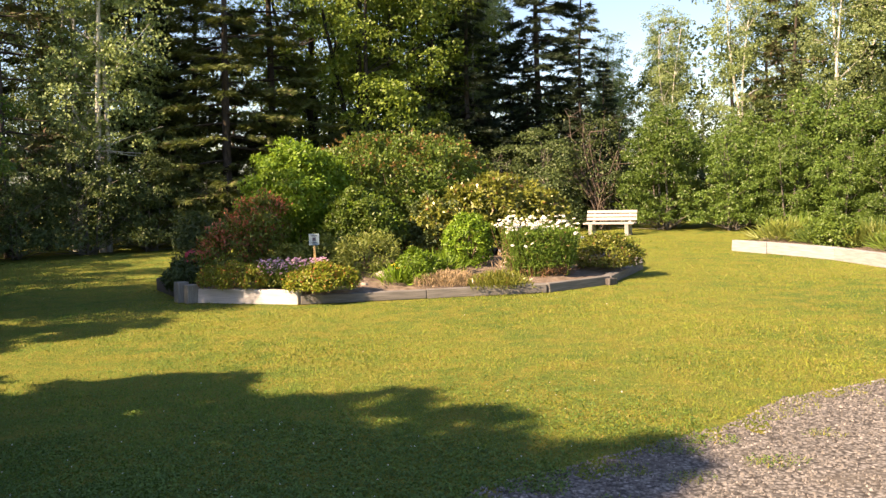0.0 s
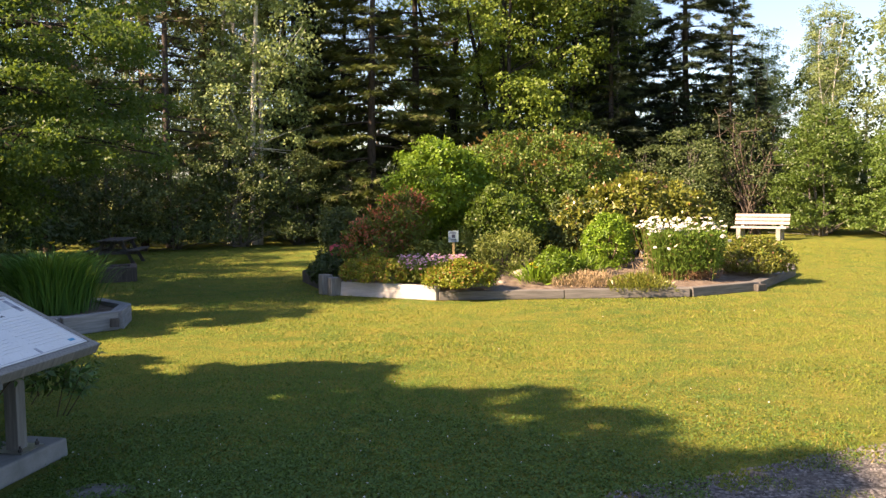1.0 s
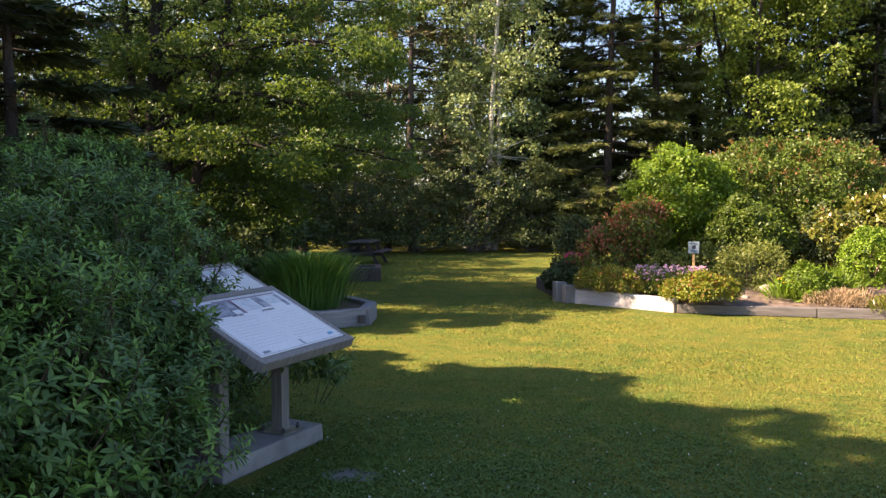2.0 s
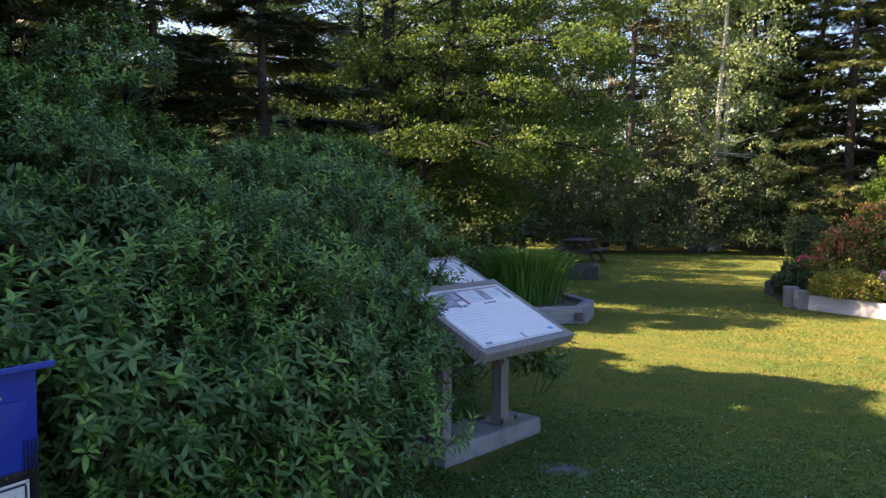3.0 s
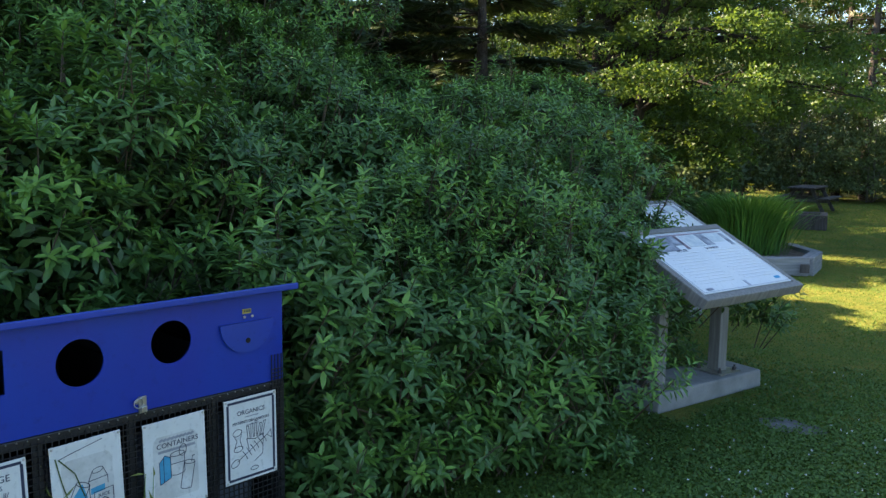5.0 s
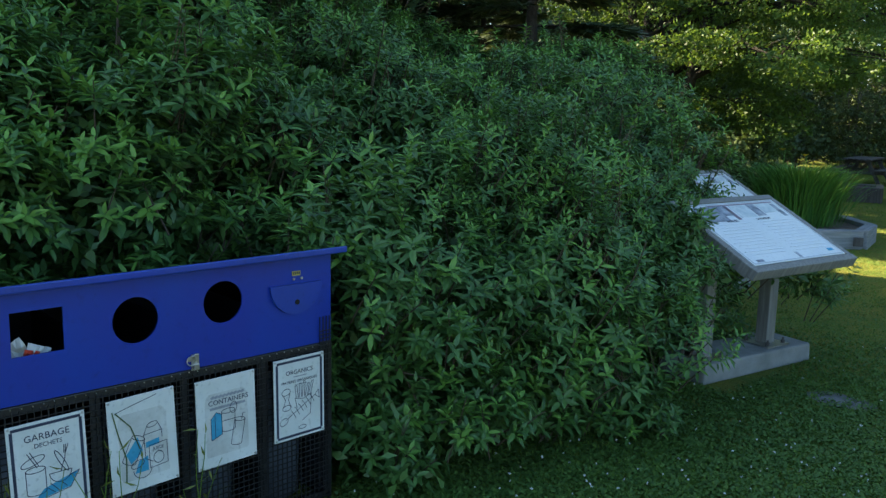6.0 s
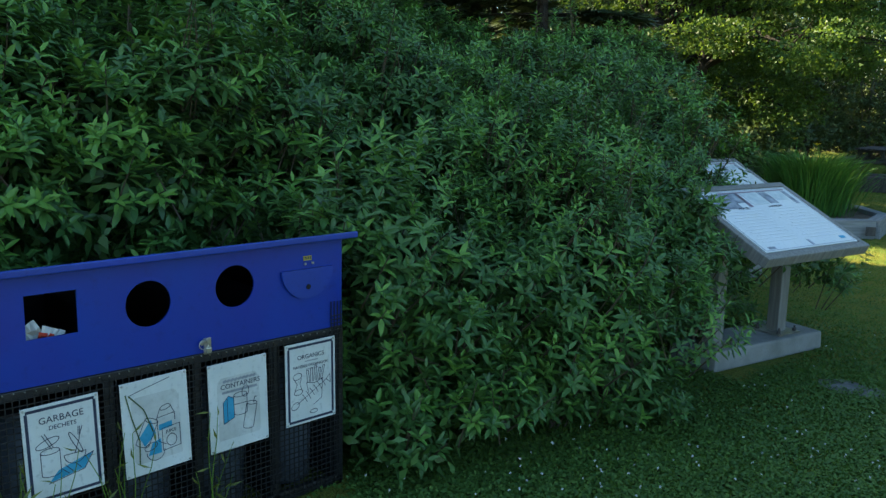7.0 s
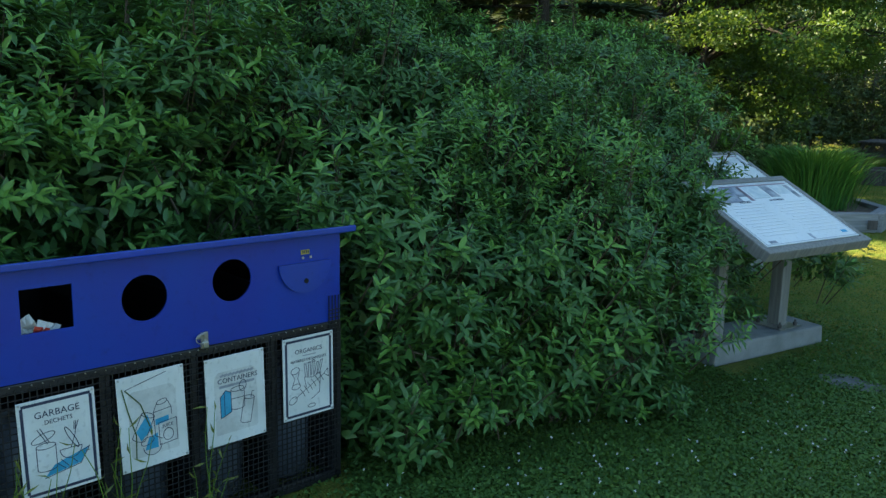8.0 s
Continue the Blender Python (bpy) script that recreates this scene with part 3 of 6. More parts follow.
# birches and poplars
birch = placed(broadleaf("birch_tree", "slender birch with pale trunk and light leaves", 11.0, round_lobes(15, 2.2, 10.6, 1.6, 0.95, 1.15), BIRCH, BIRCH_BARK, 460, 24, 0.098, 0.078, 0.22, ((0, 0, 0.09), (0.15, 0.05, 0.07))), -5.75, 24.9, 0, 1.12)
for x, y, a, k in ((-5.2, 31.0, 50, 1.1), (-12.5, 27.5, 10, 0.95), (-14.6, 25.0, 80, 0.95), (-10.8, 29.5, 160, 1.0), (-7.8, 31.0, 100, 1.1), (6.2, 31.8, 100, 0.95), (5.0, 33.5, 10, 1.0), (15.8, 29.6, 200, 0.78), (17.0, 25.6, 140, 0.82), (18.6, 24.2, 260, 0.9), (19.5, 28.5, 20, 1.0), (14.2, 33.5, 75, 0.68), (12.4, 34.5, 300, 0.62), (11.3, 31.5, 300, 0.5), (17.6, 30.5, 30, 0.9), (13.6, 31.0, 230, 0.62), (21.0, 25.5, 0, 1.0), (19.6, 20.5, 70, 0.85), (-11.2, 11.4, 20, 0.72), (-12.2, 9.0, 110, 0.9), (-10.0, 14.8, 200, 0.6), (-6.5, 25.7, 140, 1.1)):
    planted(birch, x, y, a, k)

# maples
maple = placed(broadleaf("maple_tree", "bright yellow-green maple with several dark trunks", 11.0, round_lobes(16, 3.0, 11.0, 2.7, 1.25, 0.75), MAPLE, BACKLIT_BARK, 480, 26, 0.13, 0.105, 0.27, MAPLE_STEMS), 1.9, 28.4)
planted(maple, 3.6, 29.6, 140, 1.0)
planted(maple, 0.2, 32.0, 60, 1.1)
planted(black, 5.4, 28.9, 250, 0.8)
big_maple = placed(broadleaf("maple_tree", "spreading maple with four dark trunks in shade", 9.5, round_lobes(20, 2.2, 9.5, 3.9, 1.15, 0.5), MAPLE_SHADED, BACKLIT_BARK, 560, 28, 0.13, 0.1, 0.27, ((0, 0, 0.16), (0.26, 0.2, 0.14), (-0.3, -0.15, 0.13)), limb_r=0.3, layer=0.3), -9.8, 13.8, 20, 0.5)
planted(spruce, -11.6, 7.4, 80, 0.62)
# mostly hidden spruce, added so that its shade falls on the left lawn
planted(spruce, -10.6, 11.9, 140, 0.58)
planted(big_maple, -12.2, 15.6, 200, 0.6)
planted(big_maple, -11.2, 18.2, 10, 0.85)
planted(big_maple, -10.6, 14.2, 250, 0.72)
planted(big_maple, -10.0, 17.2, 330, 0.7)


def layered_maple():
    """A low maple of four trunks whose limbs carry flat sheets of leaves out over the lawn."""
    ob = thing("maple_tree", "low spreading maple with four dark trunks and layered limbs", "tree", at=(-7.55, 10.9, 0))
    trunks, limbs, lobes = [], [], []
    for sx, sy, lx, ly, r in ((0.0, 0.0, -0.25, 0.1, 0.13), (0.12, 0.14, 0.1, 0.2, 0.12), (-0.18, 0.05, -0.6, 0.3, 0.1), (0.26, 0.02, 1.1, 0.3, 0.11)):
        trunks.append(wander((sx, sy, 0), (sx + lx, sy + ly, 5.7), r, r * 0.35, 10, 0.02))
    for i in range(34):
        u = (i + 0.5) / 34
        z = 2.0 + 3.1 * u
        turn = radians((25, 5, 60, -12, 110, 40, 150, 15, 190)[i % 9] + RNG.uniform(-14, 14))
        reach = (2.5 + 1.6 * u - 1.9 * u * u) * (1.0 if math.cos(turn) > 0.2 else 0.5) * RNG.uniform(0.7, 1.1)
        w = trunks[i % 4]
        a, r = min(w, key=lambda q: abs(q[0][2] - (z - 0.5)))
        e = a + np.array([math.cos(turn) * reach, math.sin(turn) * reach, 0.55 - 0.5 * (1 - u)])
        line = wander(a, e, max(0.02, r * 0.42), 0.008, 8, 0.05)
        line = [(q + np.array([0, 0, 0.35 * math.sin(math.pi * j / 7)]), rr) for j, (q, rr) in enumerate(line)]
        limbs.append(line)
        for j in (2, 3, 4, 5, 6, 7):
            q = line[j][0] + np.array([RNG.normal() * 0.25, RNG.normal() * 0.25, 0.05])
            for m in range(2):
                tip = q + np.array([RNG.normal() * 0.45, RNG.normal() * 0.45, RNG.normal() * 0.1])
                limbs.append(wander(line[j][0], tip, 0.012, 0.004, 5, 0.08))
            lobes.append((q[0], q[1], q[2] - 0.05, 0.55, 0.55, 0.2))
    v, f = tubes(trunks, 9)
    array_part("trunk", v, f, BACKLIT_BARK, ob, "four dark trunks from one foot", True)
    v, f = tubes(limbs, 5)
    array_part("branchwork", v, f, BACKLIT_BARK, ob)
    v, f = leaf_cloud(lobes, 1800, 46, 0.052, 0.05, 0.15, depth=0.8, low=0.6, far=True, layer=0.4, flat=0.1, up=0.8)
    array_part("crown", v, f, MAPLE_SHADED_THIN, ob, "layered leaf sheets in a shaded green, bright where thin")
    return ob


layered_maple()

# alders and bushes along the edge
alder = placed(broadleaf("alder_bush", "broad alder bush in full leaf by the lawn", 3.9, round_lobes(15, 0.5, 3.6, 1.35, 0.55, 0.9) + [(1.0 * math.cos(a), 1.0 * math.sin(a), 0.42, 0.5, 0.5, 0.45) for a in range(6)], ALDER, BARK_GREY, 470, 20, 0.095, 0.07, 0.13, ((0, 0, 0.05), (0.2, 0, 0.04), (-0.15, 0.1, 0.04), (0, -0.2, 0.04)), "bush", 0.4), 10.9, 25.6)
for x, y, a, k in ((12.4, 24.2, 80, 0.78), (13.6, 23.0, 190, 0.75), (11.6, 26.8, 300, 1.0), (13.6, 25.6, 30, 0.95), (14.4, 21.6, 250, 0.62), (15.0, 20.4, 120, 0.7), (16.4, 19.2, 40, 0.8), (15.8, 22.6, 40, 1.0), (14.8, 23.8, 10, 1.1), (17.2, 21.2, 10, 1.1), (17.6, 17.6, 10, 0.9), (18.6, 15.0, 80, 1.0), (19.5, 12.0, 60, 1.1), (-9.2, 13.9, 70, 0.7), (-8.5, 15.6, 190, 0.6), (-9.6, 16.6, 20, 0.75)):
    planted(alder, x, y, a, k)
edge = placed(broadleaf("understorey_bush", "dull green understorey bush at the wood's edge", 3.4, round_lobes(10, 0.4, 3.1, 1.3, 0.75, 0.85) + [(1.0 * math.cos(a), 1.0 * math.sin(a), 0.45, 0.55, 0.55, 0.45) for a in range(6)], UNDER, BARK_GREY, 330, 17, 0.1, 0.072, 0.17, ((0, 0, 0.04), (0.2, 0.1, 0.03), (-0.2, 0, 0.03)), "bush", 0.45), -5.9, 23.9, 0, 0.95)
for x, y, a, k in ((-7.4, 23.1, 60, 0.85), (-8.9, 22.2, 140, 0.9), (-10.1, 21.0, 20, 0.95), (-4.4, 24.6, 200, 0.8), (-3.0, 25.0, 270, 0.65), (-1.2, 25.4, 33, 0.7), (0.8, 25.8, 99, 0.75), (2.8, 26.2, 180, 0.8), (4.6, 26.6, 5, 0.85), (7.5, 27.2, 60, 1.0), (6.2, 27.6, 200, 0.85), (-11.2, 19.4, 40, 0.9), (-12.2, 17.6, 100, 0.95), (-9.6, 17.2, 100, 0.7), (-8.6, 15.2, 70, 0.62), (-10.9, 15.3, 160, 0.8), (-10.2, 12.6, 220, 0.75), (-11.6, 10.6, 300, 0.9), (-9.3, 9.6, 20, 0.62), (-12.6, 14.0, 0, 1.0), (-9.4, 24.2, 10, 1.15), (-4.0, 27.0, 60, 1.2), (1.6, 28.0, 10, 1.2), (4.0, 28.4, 80, 1.25), (-1.0, 27.8, 140, 1.2), (8.6, 30.0, 300, 1.3), (-7.1, 7.9, 50, 0.75), (-7.9, 9.1, 150, 0.8), (-10.8, 13.2, 15, 1.2), (-10.9, 15.2, 75, 1.45), (-10.6, 17.2, 190, 1.5), (-10.6, 19.4, 260, 1.5)):
    planted(edge, x, y, a, k)


def bare_shrub():
    ob = thing("bare_bush", "half-bare brown bush with fine dead twigs", "bush", at=(9.3, 26.7, 0))
    lines = []
    for i in range(16):
        a = RNG.uniform(0, 6.28)
        e = np.array([math.cos(a) * RNG.uniform(0.3, 1.2), math.sin(a) * RNG.uniform(0.3, 1.2), RNG.uniform(2.0, 3.8)])
        stem = wander((RNG.normal() * 0.12, RNG.normal() * 0.12, 0), e, 0.04, 0.008, 7, 0.07)
        lines.append(stem)
        for j in range(9):
            q, r = stem[RNG.integers(2, 7)]
            lines.append(wander(q, q + RNG.normal(size=3) * 0.35 + np.array([0, 0, 0.15]), 0.012, 0.004, 4, 0.1))
    v, f = tubes(lines, 4)
    array_part("twig_mass", v, f, TWIG, ob)
    v, f = leaf_cloud(round_lobes(8, 1.0, 3.4, 1.0, 0.6), 260, 12, 0.08, 0.055, 0.16, 0.8)
    array_part("leaves", v, f, UNDER, ob, "sparse dull green leaves")
    return ob


bare_shrub()


def far_woods():
    """The wood behind: uneven clouds of leaves on a ring of crowns, with trunks."""
    lobes, trunks = [], []
    for ring, (grow, n) in enumerate(((1.0, 64), (1.25, 60))):
        for i in range(n):
            a = radians(-20 + 250 * (i + RNG.uniform(-0.3, 0.3)) / n)
            x = 2 + math.cos(a) * (26 * grow + RNG.uniform(-2, 2))
            y = 10 + math.sin(a) * (27 * grow + RNG.uniform(-2, 2))
            if x < -3 and y < 10:
                continue
            h = RNG.uniform(4.5, 6.5) if x < -9 else RNG.uniform(5, 7) if x < -3 else RNG.uniform(6.5, 9.5) if x < 8 else RNG.uniform(5.0, 8.5) if x > 15 else RNG.uniform(4.5, 6.5)
            for k in range(4):
                lobes.append((x + RNG.normal() * 0.8, y + RNG.normal() * 0.8, h * (0.15 + 0.25 * k), 1.9 - 0.25 * k, 1.9 - 0.25 * k, h * 0.2))
            trunks.append(wander((x, y, 0), (x + RNG.normal() * 0.3, y, h * 0.95), 0.14, 0.02, 5, 0.02))
    ob = thing("far_woods", "dense mixed woods standing behind the lawn", "woods", kind="stuff")
    v, f = leaf_cloud(lobes, 5200, 34, 0.2, 0.16, 0.42, depth=0.5, low=0.1, far=True)
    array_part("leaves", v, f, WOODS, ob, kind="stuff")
    v, f = tubes(trunks, 5)
    array_part("trunks", v, f, BARK, ob, kind="stuff")


far_woods()

# trees whose shade falls over the hedge and the near lawn
shade_spruce = placed(conifer("spruce_tree", "dark blue-green spruce rising behind the hedge", 6.6, 1.7, 0.4, SPRUCE, 0.95, 0.25, 0.13, 0.15, step=0.25, taper=0.55, dense=2.3), -6.7, 0.4)
for x, y, a, k in ((-6.6, 1.7, 100, 0.98), (-6.5, 2.9, 30, 0.88), (-6.3, 4.0, 220, 0.7), (-5.0, 5.35, 20, 0.52), (-6.4, 6.1, 80, 0.42)):
    planted(shade_spruce, x, y, a, 1.0 if k > 0.8 else 0.85, k if k > 0.8 else k / 0.85)
planted(shade_spruce, -7.6, 0.1, 190, 1.1, 1.08)
planted(shade_spruce, -8.9, 7.6, 40, 0.9, 0.95)
planted(shade_spruce, -9.8, 6.7, 250, 0.85, 0.93)
# coarser spruces added out of view, only to cast shade on lawn and hedge
shade_row_spruce = placed(conifer("spruce_tree", "dense dark spruce added beside the drive for its shade", 6.9, 1.8, 0.4, SPRUCE, 0.85, 0.25, 0.13, 0.3, step=0.42, taper=0.42, sprays=1), -6.9, -0.9)
for x, y, a in ((-7.1, -2.3, 200), (-7.3, -3.9, 280), (-7.5, -5.6, 20), (-7.7, -7.4, 140), (-8.6, -0.4, 20), (-8.6, -2.6, 70), (-8.5, 1.4, 70), (-9.0, -5.2, 150)):
    planted(shade_row_spruce, x, y, a)
planted(shade_row_spruce, -8.3, 2.7, 40, 0.75)


# ---- hedge ----
def hedge():
    ob = thing("hedge", "large dense dark green hedge of pointed leaves", "hedge")
    lobes = [(-3.35, 2.42, 0.42, 0.9, 0.72, 0.74), (-3.3, 3.1, 0.48, 0.85, 0.75, 0.76), (-3.2, 3.75, 0.55, 0.65, 0.5, 0.72),
             (-4.3, 2.0, 1.05, 0.7, 0.6, 0.8), (-3.95, 2.95, 0.98, 0.75, 0.7, 0.8), (-3.9, 3.8, 1.0, 0.75, 0.65, 0.78), (-3.65, 4.55, 0.8, 0.66, 0.6, 0.82),
             (-4.15, 2.5, 1.45, 0.5, 0.5, 0.24), (-5.1, 2.3, 1.5, 0.7, 0.8, 0.95), (-5.0, 3.5, 1.4, 0.75, 0.85, 0.9), (-4.5, 4.7, 1.1, 0.75, 0.75, 0.8),
             (-3.85, 0.6, 1.12, 0.5, 0.66, 0.5), (-3.75, 1.28, 1.15, 0.5, 0.45, 0.46), (-4.5, 0.75, 0.95, 0.7, 0.75, 0.78), (-4.7, -0.5, 0.9, 0.8, 0.9, 0.85), (-5.6, 1.2, 1.3, 0.7, 0.8, 0.8),
             (-2.85, 3.45, 0.5, 0.4, 0.42, 0.46), (-2.8, 3.8, 0.62, 0.34, 0.28, 0.36), (-3.35, 5.05, 0.6, 0.34, 0.36, 0.5), (-3.6, 5.25, 0.5, 0.5, 0.4, 0.42), (-2.52, 3.72, 0.7, 0.26, 0.24, 0.17), (-3.1, 4.45, 0.5, 0.34, 0.55, 0.5),
             (-2.86, 2.35, 0.22, 0.4, 0.6, 0.32), (-2.84, 3.0, 0.22, 0.42, 0.5, 0.34), (-3.15, 5.2, 0.42, 0.28, 0.24, 0.36), (-2.42, 5.1, 0.47, 0.2, 0.1, 0.08), (-2.58, 3.82, 0.74, 0.2, 0.15, 0.13), (-2.66, 3.78, 0.92, 0.22, 0.2, 0.13), (-2.66, 3.74, 0.58, 0.24, 0.2, 0.13), (-3.0, 1.86, 0.2, 0.28, 0.2, 0.3), (-2.64, 1.95, 0.16, 0.2, 0.17, 0.2)]
    # sprays over the mounds: caps of shoots that overlap like shingles, with dark gaps under them
    seeds, way = shell(lobes, 380, 0.1, 0.1, 0.12)
    r = 0.13 + 0.3 * RNG.random(len(seeds)) ** 1.5
    r = r * np.where(seeds[:, 0] > -2.9, 0.75, 1.0)
    tufts = np.concatenate([seeds + way * (0.3 * r)[:, None] - np.array([0, 0, 0.05]), np.stack([r, r, r * 0.62], 1)], 1)
    P, out = shell(tufts, 36000, 0.3, 0.04, 0.12)
    P1, out1 = shell(lobes, 13000, 0.08, 0.04, 0.12)
    P, out = np.concatenate([P, P1]), np.concatenate([out, out1])

    def drift(k):
        return np.sin(P[:, 0] * k + 2 * np.sin(P[:, 1] * k * 0.7)) * np.sin(P[:, 1] * k * 1.1 + 1.5 * np.sin(P[:, 2] * k)) * np.cos(P[:, 2] * k * 0.9 + P[:, 0])

    # the skin swells and sinks, with a hollow between the bush behind the bin and the mound
    lump = np.where((P[:, 1] > 3.4) & (P[:, 0] > -3.1), 0.3, 1.0)
    P = P + out * ((0.17 * drift(3.2) + 0.08 * drift(7.0)) * lump)[:, None]
    hollow = np.linalg.norm((P - np.array([-3.62, 2.4, 0.98])) / np.array([0.6, 0.55, 0.28]), axis=1) < 1
    main = np.array(lobes)
    deep = np.min(np.linalg.norm((P[:, None] - main[None, :, :3]) / main[None, :, 3:], axis=2), axis=1)
    near_panel = (P[:, 0] > -2.75) & (P[:, 1] > 3.98) & (P[:, 1] < 5.02) & (P[:, 2] > 0.62)
    over_slab = (P[:, 0] > -2.62) & (P[:, 1] > 3.5) & (P[:, 1] < 4.6) & (P[:, 2] < 0.5)
    keep = (deep > 0.78) & ~hollow & (out[:, 2] > -0.35) & ~near_panel & ~over_slab & ~((P[:, 0] > -2.85) & (P[:, 1] > 4.9) & (P[:, 2] < 0.4)) & ~((P[:, 0] > -2.75) & (P[:, 1] < 1.76)) & ~((P[:, 0] > -3.3) & (P[:, 1] < 1.72))
    keep &= ~((P[:, 1] < 2.15) & (P[:, 2] > 0.8) & (RNG.random(len(P)) < 0.22))
    P, out = P[keep], out[keep]
    # leading shoots that stand up over the rest
    tall = np.flatnonzero((out[:, 2] > 0.5) & (RNG.random(len(P)) < np.where((P[:, 1] < 3.2) & (P[:, 2] > 1.0), 0.055, 0.018)))
    lean = unit(np.array([0.1, 0, 1.0]) + RNG.normal(size=(len(tall), 3)) * 0.22)
    rise = RNG.uniform(0.03, 0.062, len(tall))
    top_shoot = [len(P) + len(tall) * 3 + i for i in range(len(tall))]
    for j in range(1, 5):
        P = np.concatenate([P, P[tall] + lean * (rise * j)[:, None]])
        out = np.concatenate([out, lean])
    k = 8
    n = len(P) * k
    # shoots: whorls of leaves that spread and arch round a short twig pointing up and out
    sway = np.stack([0.25 + 0.35 * drift(4.0), 0.3 * drift(5.0), np.full(len(P), 0.75)], 1)
    axis = unit(out * 0.55 + sway + RNG.normal(size=P.shape) * 0.16)
    a = (np.arange(n) % k) * 2.4 + np.repeat(RNG.uniform(0, 6, len(P)), k)
    along = ((np.arange(n) % k) / k)
    A = np.repeat(axis, k, 0)
    s1 = unit(np.cross(A, np.array([0.3, 0.2, 1.0])))
    s2 = np.cross(A, s1)
    radial = np.cos(a)[:, None] * s1 + np.sin(a)[:, None] * s2
    base = np.repeat(P, k, 0) + A * (0.062 * along - 0.03)[:, None]
    D = unit(radial * (1.15 - 0.7 * along ** 1.5)[:, None] + A * (0.15 + 0.85 * along ** 1.3)[:, None] + RNG.normal(size=(n, 3)) * 0.12)
    N = unit(A * 0.9 - radial * 0.3 + np.array([0, 0, 0.4]))
    size = 0.06 * RNG.uniform(0.75, 1.25, n) * (1 - 0.38 * along ** 2) * np.where((base[:, 1] < 2.15) & (base[:, 2] > 0.8), 1.22, np.where((base[:, 1] > 3.0) | (base[:, 2] > 0.9), 0.85, 1.05))
    fresh = RNG.random(len(P)) < np.where(P[:, 2] > 0.95, 0.5, 0.3) + 0.9 * drift(5.5)
    fresh[top_shoot] = True
    young = np.repeat(fresh, k) & (along > 0.35)
    for name, mask, mat, lab in (("leaves", ~young, HEDGE_LEAF, "glossy dark green pointed leaves"), ("young_leaves", young, HEDGE_TIP, "lighter green leaves at the shoot tips")):
        v, f = lance_leaves(base[mask], D[mask], N[mask], size[mask], size[mask] * 0.38)
        array_part(name, v, f, mat, ob, lab)
    twigs = [[(p - w * 0.22, 0.004), (p, 0.003), (p + w * 0.07, 0.002)] for p, w in zip(P[::7], axis[::7])]
    v, f = tubes(twigs, 4)
    array_part("twig_mass", v, f, STEM, ob)
    inner = [(x, y, z, a * 0.72, b * 0.72, c * 0.72) for x, y, z, a, b, c in lobes]
    v, f = leaf_cloud(inner, 3600, 10, 0.08, 0.032, 0.08, 0.25)
    core = [(x, y, z, a * 0.55, b * 0.55, c * 0.55) for x, y, z, a, b, c in lobes]
    v, f = join((v, f), leaf_cloud(core, 3000, 9, 0.085, 0.032, 0.1, 0.5))
    array_part("inner_leaves", v, f, HEDGE_LEAF, ob)
    stems = []
    for l in lobes:
        for i in range(6 if l[3] > 0.34 else 0):
            e = np.array(l[:3]) + RNG.normal(size=3) * np.array(l[3:]) * 0.35
            stems.append(wander((l[0] - 0.25 + RNG.normal() * 0.08, l[1] + RNG.normal() * 0.08, 0), (e[0] - 0.1, e[1], max(0.2, e[2])), 0.014, 0.005, 6))
    v, f = tubes(stems, 5)
    array_part("stem_mass", v, f, STEM, ob)
    return ob


hedge()


# ---- raised flower bed of timbers ----
BED = [(-2.5, 14.6), (-1.75, 12.75), (-0.2, 11.95), (3.3, 12.0), (4.45, 12.65), (5.75, 14.6), (5.4, 17.2), (3.2, 18.6), (0.0, 18.6), (-2.0, 17.0)]


def timber_run(parent, a, b, height, width, mat, gap=0.012, z=0.0, name="timber", longest=1.9):
    """Sleepers laid end to end from a to b."""
    a, b = Vector((*a, 0)), Vector((*b, 0))
    n = max(1, round((b - a).length / longest))
    for i in range(n):
        p, q = a + (b - a) * (i / n), a + (b - a) * ((i + 1) / n)
        mid, run = (p + q) / 2, (q - p)
        turn = Matrix.Rotation(math.atan2(run.y, run.x), 4, "Z")
        bm = one_box((run.length - gap, width, height), (0, 0, 0), None, 0.012, 0.006)
        ob = part(name, bm, mat[i % len(mat)], parent)
        ob.matrix_local = Matrix.Translation((mid.x, mid.y, z + height / 2)) @ turn


